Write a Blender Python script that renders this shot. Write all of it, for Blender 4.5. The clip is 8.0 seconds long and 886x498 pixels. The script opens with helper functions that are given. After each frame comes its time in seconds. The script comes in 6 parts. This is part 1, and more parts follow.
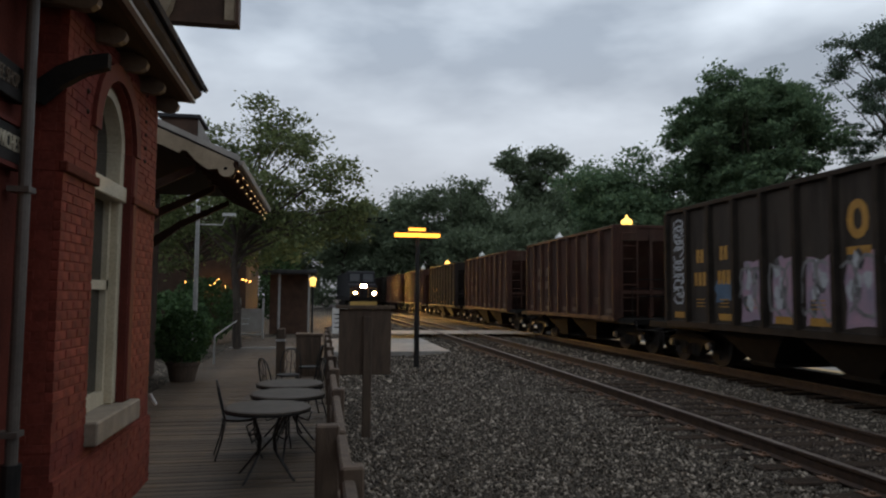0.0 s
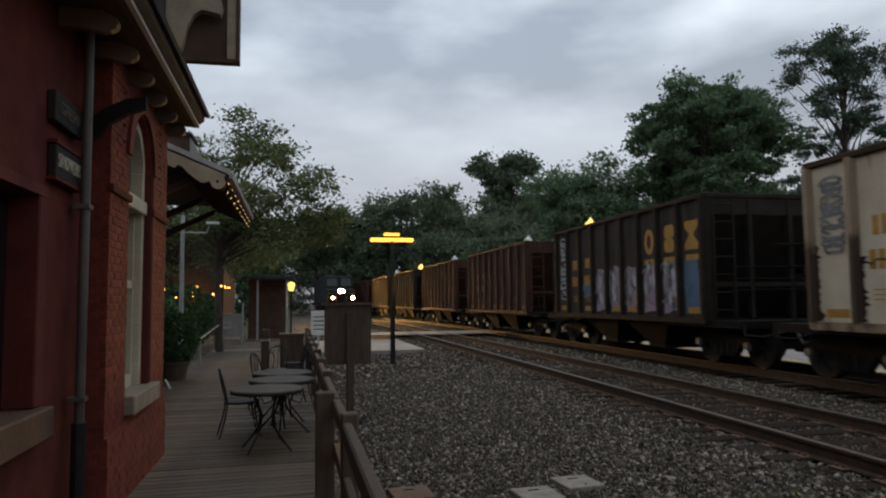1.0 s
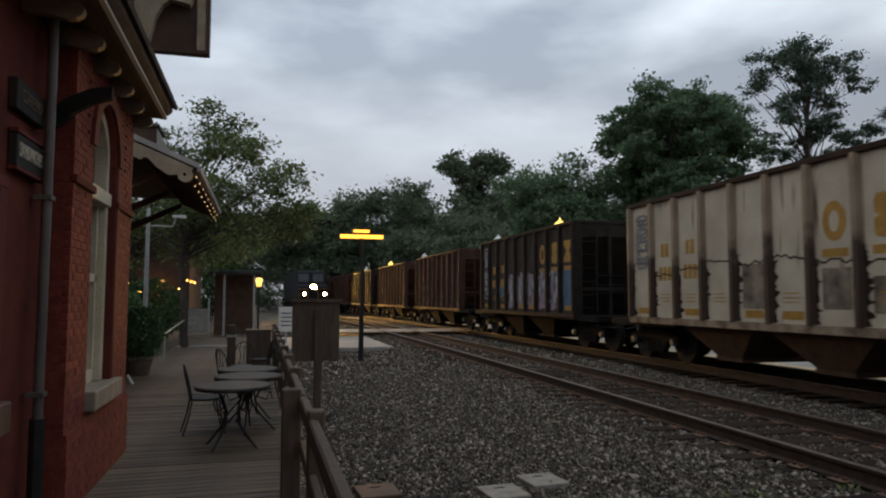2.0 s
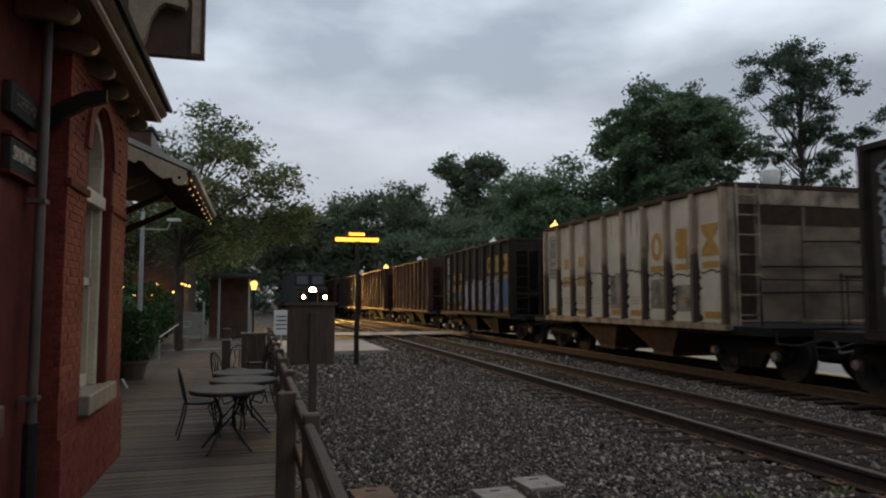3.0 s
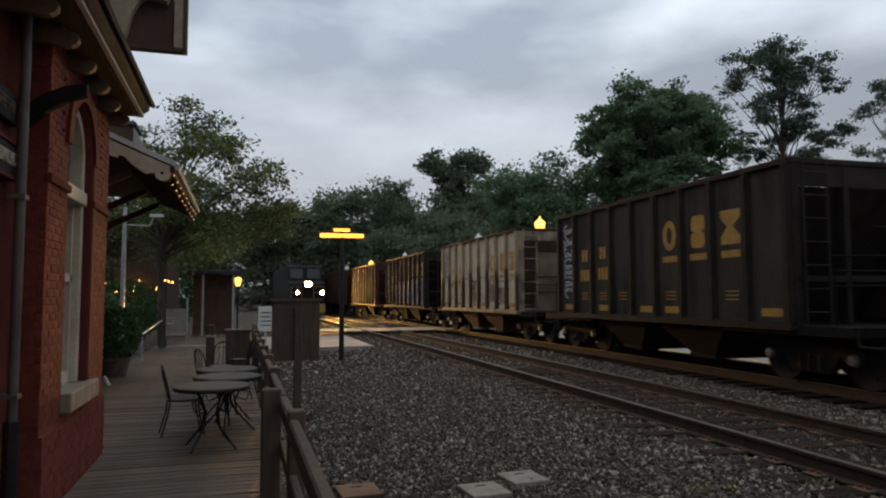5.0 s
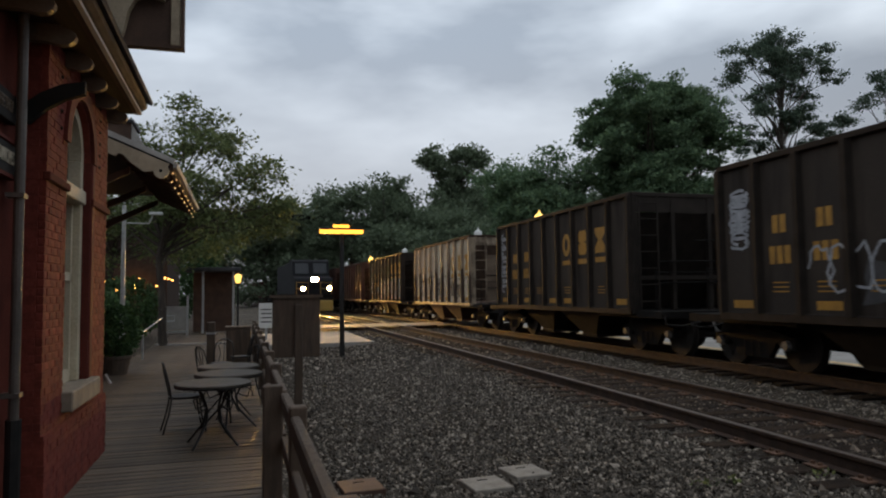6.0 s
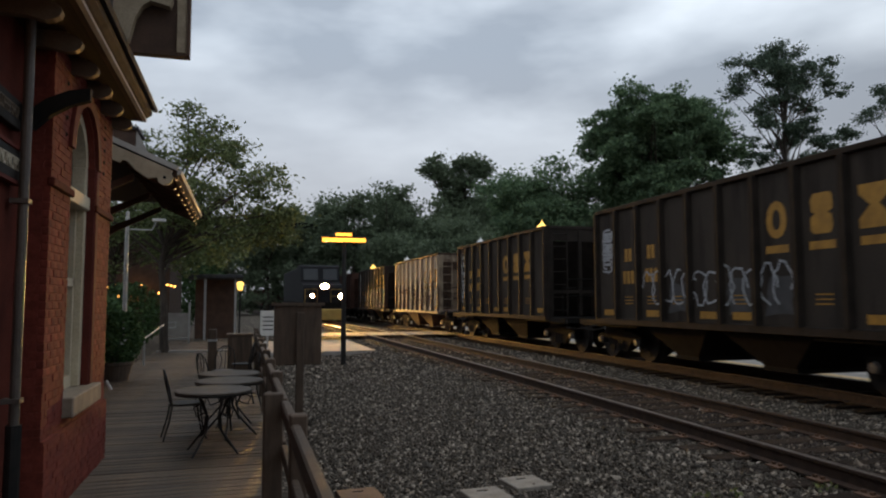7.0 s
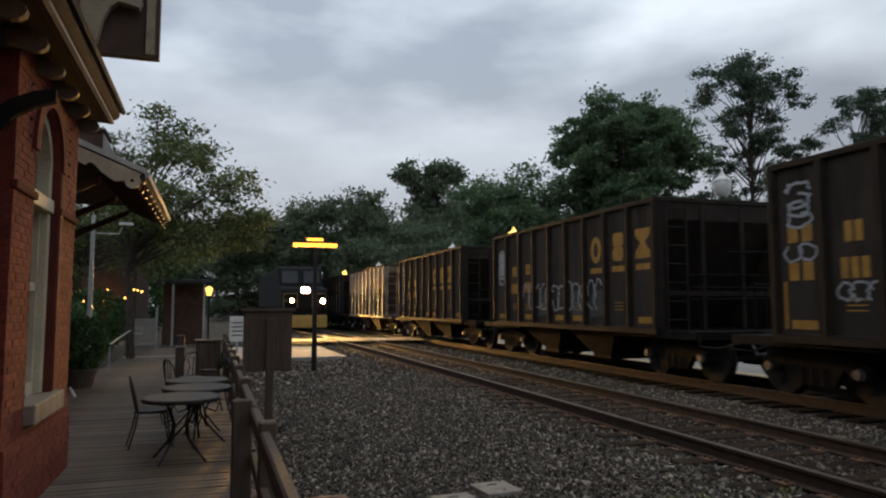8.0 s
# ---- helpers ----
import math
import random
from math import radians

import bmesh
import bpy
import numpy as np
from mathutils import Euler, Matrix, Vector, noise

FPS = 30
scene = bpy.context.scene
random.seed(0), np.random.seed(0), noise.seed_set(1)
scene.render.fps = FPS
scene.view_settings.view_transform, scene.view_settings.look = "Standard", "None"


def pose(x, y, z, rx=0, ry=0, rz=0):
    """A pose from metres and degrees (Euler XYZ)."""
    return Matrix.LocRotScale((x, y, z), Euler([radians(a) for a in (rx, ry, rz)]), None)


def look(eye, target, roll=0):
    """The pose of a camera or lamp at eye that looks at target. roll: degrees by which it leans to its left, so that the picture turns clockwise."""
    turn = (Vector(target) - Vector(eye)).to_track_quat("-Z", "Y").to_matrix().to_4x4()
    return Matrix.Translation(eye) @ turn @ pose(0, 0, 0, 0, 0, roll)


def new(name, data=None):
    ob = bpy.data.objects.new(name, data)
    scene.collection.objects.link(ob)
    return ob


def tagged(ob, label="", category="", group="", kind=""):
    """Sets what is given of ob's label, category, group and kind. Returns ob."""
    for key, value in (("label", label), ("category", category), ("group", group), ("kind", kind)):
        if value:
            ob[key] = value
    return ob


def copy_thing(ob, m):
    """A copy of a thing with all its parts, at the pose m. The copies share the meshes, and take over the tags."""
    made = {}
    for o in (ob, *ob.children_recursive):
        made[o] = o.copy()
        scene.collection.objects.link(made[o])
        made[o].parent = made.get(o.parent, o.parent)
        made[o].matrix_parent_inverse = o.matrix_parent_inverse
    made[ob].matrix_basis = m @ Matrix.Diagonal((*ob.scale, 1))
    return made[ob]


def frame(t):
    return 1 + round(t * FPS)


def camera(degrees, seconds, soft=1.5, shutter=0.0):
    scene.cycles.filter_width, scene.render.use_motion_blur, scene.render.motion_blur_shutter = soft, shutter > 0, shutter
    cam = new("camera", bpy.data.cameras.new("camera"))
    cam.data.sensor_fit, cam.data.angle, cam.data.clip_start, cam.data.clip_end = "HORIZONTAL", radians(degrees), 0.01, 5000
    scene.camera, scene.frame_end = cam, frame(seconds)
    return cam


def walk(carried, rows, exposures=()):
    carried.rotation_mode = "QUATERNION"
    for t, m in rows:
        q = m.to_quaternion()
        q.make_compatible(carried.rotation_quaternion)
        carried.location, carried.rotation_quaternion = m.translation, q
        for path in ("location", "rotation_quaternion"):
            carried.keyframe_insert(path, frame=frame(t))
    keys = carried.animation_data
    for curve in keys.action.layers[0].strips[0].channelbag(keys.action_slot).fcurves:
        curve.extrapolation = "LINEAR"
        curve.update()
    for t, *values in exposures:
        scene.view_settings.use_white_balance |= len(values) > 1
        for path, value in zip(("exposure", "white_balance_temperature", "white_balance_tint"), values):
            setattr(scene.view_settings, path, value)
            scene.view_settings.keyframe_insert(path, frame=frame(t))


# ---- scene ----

# ======== camera ========
cam = camera(65.2, 8.0, soft=2.1, shutter=0.4)


def eye(yaw, pitch, roll, x=0.0, y=0.0, z=1.457):
    return pose(x, y, z, 90 + pitch, roll, yaw)


PATH = [
    (0.0, eye(-9.98, 3.91, -0.45, 0.208, 1.231, 1.584)),
    (0.5, eye(-11.21, 4.79, -0.38, 0.174, 1.103, 1.576)),
    (0.8, eye(-11.75, 4.95, 0.05, 0.03, 0.18, 1.475)),
    (1.0, eye(-12.10, 4.29, 0.60)),
    (1.5, eye(-14.25, 4.04, -0.21)),
    (3.0, eye(-15.02, 4.34, 0.02)),
    (3.5, eye(-15.42, 4.33, -0.04)),
    (4.0, eye(-15.64, 4.00, -0.02)),
    (4.5, eye(-16.09, 4.15, -0.11)),
    (6.0, eye(-16.23, 3.60, 0.66)),
    (6.5, eye(-15.76, 4.09, 0.41)),
    (7.0, eye(-16.07, 4.36, 0.12)),
    (7.5, eye(-17.34, 4.22, 0.22)),
    (8.0, eye(-18.40, 4.83, 0.03)),
]
walk(cam, PATH)

# ======== world and light ========
world = bpy.data.worlds.new("dusk_sky")
scene.world = world
world.use_nodes = True
wn, wl = world.node_tree.nodes, world.node_tree.links
for n in list(wn):
    wn.remove(n)
w_out = wn.new("ShaderNodeOutputWorld")
w_bg = wn.new("ShaderNodeBackground")
w_co = wn.new("ShaderNodeTexCoord")
w_map = wn.new("ShaderNodeMapping")
w_map.inputs["Scale"].default_value = (1.0, 1.0, 2.4)
w_map.inputs["Location"].default_value = (0.15, 0.4, 0.3)
w_n1 = wn.new("ShaderNodeTexNoise")
w_n1.inputs["Scale"].default_value = 2.7
w_n1.inputs["Detail"].default_value = 5.0
w_n1.inputs["Roughness"].default_value = 0.47
w_n1.inputs["Distortion"].default_value = 0.08
w_rmp = wn.new("ShaderNodeValToRGB")
w_rmp.color_ramp.elements[0].position = 0.36
w_rmp.color_ramp.elements[0].color = (0.31, 0.36, 0.43, 1)
w_rmp.color_ramp.elements[1].position = 0.64
w_rmp.color_ramp.elements[1].color = (0.71, 0.785, 0.87, 1)
w_sep = wn.new("ShaderNodeSeparateXYZ")
w_hor = wn.new("ShaderNodeMapRange")
w_hor.inputs["From Min"].default_value = 0.05
w_hor.inputs["From Max"].default_value = 0.35
w_mix = wn.new("ShaderNodeMix")
w_mix.data_type = "RGBA"
w_mix.inputs[6].default_value = (0.36, 0.37, 0.40, 1)
wl.new(w_co.outputs["Generated"], w_map.inputs["Vector"])
wl.new(w_map.outputs[0], w_n1.inputs["Vector"])
wl.new(w_n1.outputs["Fac"], w_rmp.inputs["Fac"])
wl.new(w_co.outputs["Generated"], w_sep.inputs[0])
wl.new(w_sep.outputs["Z"], w_hor.inputs["Value"])
wl.new(w_hor.outputs[0], w_mix.inputs[0])
wl.new(w_rmp.outputs[0], w_mix.inputs[7])
w_dot = wn.new("ShaderNodeVectorMath")
w_dot.operation = "DOT_PRODUCT"
w_dot.inputs[1].default_value = (0.13, 0.90, 0.42)
w_sun = wn.new("ShaderNodeMapRange")
w_sun.inputs["From Min"].default_value, w_sun.inputs["From Max"].default_value = 0.75, 1.0
w_sun.inputs["To Min"].default_value, w_sun.inputs["To Max"].default_value = 0.86, 1.12
w_mul = wn.new("ShaderNodeVectorMath")
w_mul.operation = "SCALE"
wl.new(w_co.outputs["Generated"], w_dot.inputs[0])
wl.new(w_dot.outputs["Value"], w_sun.inputs["Value"])
wl.new(w_mix.outputs[2], w_mul.inputs[0])
wl.new(w_sun.outputs[0], w_mul.inputs["Scale"])
wl.new(w_mul.outputs[0], w_bg.inputs["Color"])
w_bg.inputs["Strength"].default_value = 1.2
wl.new(w_bg.outputs[0], w_out.inputs[0])

sun_data = bpy.data.lights.new("sun", "SUN")
sun_data.energy, sun_data.angle, sun_data.color = 0.35, radians(40), (1.0, 0.95, 0.9)
sun = new("sun", sun_data)
sun.matrix_world = look((8, 14, 40), (0, 10, 0))


# ======== materials ========
def mat(name, c0, c1=None, rough=0.8, metal=0.0, scale=4.0, bump=0.15, fine=40.0, stretch=(1, 1, 1), streak=None, rand=0.0, amount=0.3, spec=0.5):
    m = bpy.data.materials.new(name)
    m.use_nodes = True
    N, L = m.node_tree.nodes, m.node_tree.links
    b = N["Principled BSDF"]
    b.inputs["Roughness"].default_value, b.inputs["Metallic"].default_value = rough, metal
    b.inputs["Specular IOR Level"].default_value = spec
    c1 = c1 or tuple(v * 0.7 for v in c0)
    co = N.new("ShaderNodeTexCoord")
    mp = N.new("ShaderNodeMapping")
    mp.inputs["Scale"].default_value = stretch
    L.new(co.outputs["Object"], mp.inputs["Vector"])
    n1 = N.new("ShaderNodeTexNoise")
    n1.inputs["Scale"].default_value, n1.inputs["Detail"].default_value = scale, 6
    n2 = N.new("ShaderNodeTexNoise")
    n2.inputs["Scale"].default_value, n2.inputs["Detail"].default_value = fine, 4
    for n in (n1, n2):
        L.new(mp.outputs[0], n.inputs["Vector"])
    rp = N.new("ShaderNodeValToRGB")
    rp.color_ramp.elements[0].position, rp.color_ramp.elements[1].position = 0.35, 0.68
    rp.color_ramp.elements[0].color, rp.color_ramp.elements[1].color = (*c0, 1), (*c1, 1)
    L.new(n1.outputs["Fac"], rp.inputs["Fac"])
    col = rp.outputs[0]
    mx = N.new("ShaderNodeMix")
    mx.data_type, mx.blend_type = "RGBA", "OVERLAY"
    mx.inputs[0].default_value = amount
    L.new(col, mx.inputs[6])
    L.new(n2.outputs["Fac"], mx.inputs[7])
    col = mx.outputs[2]
    if streak:
        m3 = N.new("ShaderNodeMapping")
        m3.inputs["Scale"].default_value = streak[1]
        L.new(co.outputs["Object"], m3.inputs["Vector"])
        n3 = N.new("ShaderNodeTexNoise")
        n3.inputs["Scale"].default_value, n3.inputs["Detail"].default_value = 1.0, 5
        L.new(m3.outputs[0], n3.inputs["Vector"])
        r3 = N.new("ShaderNodeValToRGB")
        r3.color_ramp.elements[0].position, r3.color_ramp.elements[1].position = streak[2], streak[3]
        L.new(n3.outputs["Fac"], r3.inputs["Fac"])
        m4 = N.new("ShaderNodeMix")
        m4.data_type = "RGBA"
        L.new(r3.outputs[0], m4.inputs[0])
        L.new(col, m4.inputs[6])
        m4.inputs[7].default_value = (*streak[0], 1)
        col = m4.outputs[2]
    if rand:
        oi = N.new("ShaderNodeObjectInfo")
        mr = N.new("ShaderNodeMapRange")
        mr.inputs["To Min"].default_value, mr.inputs["To Max"].default_value = 1 - rand, 1 + rand
        L.new(oi.outputs["Random"], mr.inputs["Value"])
        hs = N.new("ShaderNodeHueSaturation")
        L.new(mr.outputs[0], hs.inputs["Value"])
        L.new(col, hs.inputs["Color"])
        col = hs.outputs[0]
    L.new(col, b.inputs["Base Color"])
    if bump:
        bp = N.new("ShaderNodeBump")
        bp.inputs["Strength"].default_value, bp.inputs["Distance"].default_value = bump, 0.02
        L.new(n2.outputs["Fac"], bp.inputs["Height"])
        L.new(bp.outputs[0], b.inputs["Normal"])
    return m


def island_mat(name, c0, c1, c2, rough=0.85, trans=0.0, mid=0.55):
    """Each loose piece takes its own tone between three colours."""
    m = bpy.data.materials.new(name)
    m.use_nodes = True
    N, L = m.node_tree.nodes, m.node_tree.links
    b = N["Principled BSDF"]
    b.inputs["Roughness"].default_value = rough
    g = N.new("ShaderNodeNewGeometry")
    rp = N.new("ShaderNodeValToRGB")
    rp.color_ramp.elements[0].color, rp.color_ramp.elements[1].color = (*c0, 1), (*c2, 1)
    e = rp.color_ramp.elements.new(mid)
    e.color = (*c1, 1)
    L.new(g.outputs["Random Per Island"], rp.inputs["Fac"])
    L.new(rp.outputs[0], b.inputs["Base Color"])
    if trans:
        t = N.new("ShaderNodeBsdfTranslucent")
        L.new(rp.outputs[0], t.inputs["Color"])
        ms = N.new("ShaderNodeMixShader")
        ms.inputs[0].default_value = trans
        L.new(b.outputs[0], ms.inputs[1])
        L.new(t.outputs[0], ms.inputs[2])
        L.new(ms.outputs[0], N["Material Output"].inputs["Surface"])
    return m


def low_rust_mat(name, clean, rust, z0, z1):
    """Paint that has rusted through low down, with an uneven edge."""
    m = mat(name, clean, tuple(v * 0.75 for v in clean), 0.75, scale=2.5, bump=0.1)
    N, L = m.node_tree.nodes, m.node_tree.links
    b = N["Principled BSDF"]
    under = b.inputs["Base Color"].links[0].from_socket
    co = N.new("ShaderNodeTexCoord")
    sp = N.new("ShaderNodeSeparateXYZ")
    L.new(co.outputs["Object"], sp.inputs[0])
    n = N.new("ShaderNodeTexNoise")
    n.inputs["Scale"].default_value, n.inputs["Detail"].default_value = 2.2, 6
    L.new(co.outputs["Object"], n.inputs["Vector"])
    ad = N.new("ShaderNodeMath")
    ad.operation = "MULTIPLY_ADD"
    ad.inputs[1].default_value = 1.5
    L.new(n.outputs["Fac"], ad.inputs[0])
    L.new(sp.outputs["Z"], ad.inputs[2])
    mr = N.new("ShaderNodeMapRange")
    mr.inputs["From Min"].default_value, mr.inputs["From Max"].default_value = z0 + 0.75, z1 + 0.75
    mr.inputs["To Min"].default_value, mr.inputs["To Max"].default_value = 1.0, 0.0
    L.new(ad.outputs[0], mr.inputs["Value"])
    mx = N.new("ShaderNodeMix")
    mx.data_type = "RGBA"
    mx.inputs[7].default_value = (*rust, 1)
    L.new(mr.outputs[0], mx.inputs[0])
    L.new(under, mx.inputs[6])
    L.new(mx.outputs[2], b.inputs["Base Color"])
    return m


def gravel_mat(name):
    """Small stones of many tones for the ground between and beyond the loose ones."""
    m = bpy.data.materials.new(name)
    m.use_nodes = True
    N, L = m.node_tree.nodes, m.node_tree.links
    b = N["Principled BSDF"]
    b.inputs["Roughness"].default_value = 0.95
    b.inputs["Specular IOR Level"].default_value = 0.2
    co = N.new("ShaderNodeTexCoord")
    v = N.new("ShaderNodeTexVoronoi")
    v.inputs["Scale"].default_value = 24.0
    L.new(co.outputs["Object"], v.inputs["Vector"])
    sp = N.new("ShaderNodeSeparateColor")
    L.new(v.outputs["Color"], sp.inputs[0])
    rp = N.new("ShaderNodeValToRGB")
    rp.color_ramp.elements[0].color, rp.color_ramp.elements[1].color = (0.024, 0.018, 0.013, 1), (0.34, 0.29, 0.23, 1)
    e = rp.color_ramp.elements.new(0.7)
    e.color = (0.07, 0.058, 0.045, 1)
    L.new(sp.outputs[0], rp.inputs["Fac"])
    n = N.new("ShaderNodeTexNoise")
    n.inputs["Scale"].default_value, n.inputs["Detail"].default_value = 0.7, 5
    L.new(co.outputs["Object"], n.inputs["Vector"])
    mx = N.new("ShaderNodeMix")
    mx.data_type, mx.blend_type = "RGBA", "OVERLAY"
    mx.inputs[0].default_value = 0.6
    L.new(rp.outputs[0], mx.inputs[6])
    L.new(n.outputs["Fac"], mx.inputs[7])
    L.new(mx.outputs[2], b.inputs["Base Color"])
    bp = N.new("ShaderNodeBump")
    bp.inputs["Strength"].default_value, bp.inputs["Distance"].default_value = 0.9, 0.03
    bp.invert = True
    L.new(v.outputs["Distance"], bp.inputs["Height"])
    L.new(bp.outputs[0], b.inputs["Normal"])
    return m


def glow(name, colour, strength):
    m = bpy.data.materials.new(name)
    m.use_nodes = True
    b = m.node_tree.nodes["Principled BSDF"]
    b.inputs["Base Color"].default_value = (*colour, 1)
    b.inputs["Emission Color"].default_value = (*colour, 1)
    b.inputs["Emission Strength"].default_value = strength
    return m


def glass_mat(name, tint, rough=0.05):
    m = bpy.data.materials.new(name)
    m.use_nodes = True
    b = m.node_tree.nodes["Principled BSDF"]
    b.inputs["Base Color"].default_value = (*tint, 1)
    b.inputs["Roughness"].default_value = rough
    b.inputs["IOR"].default_value = 1.5
    return m


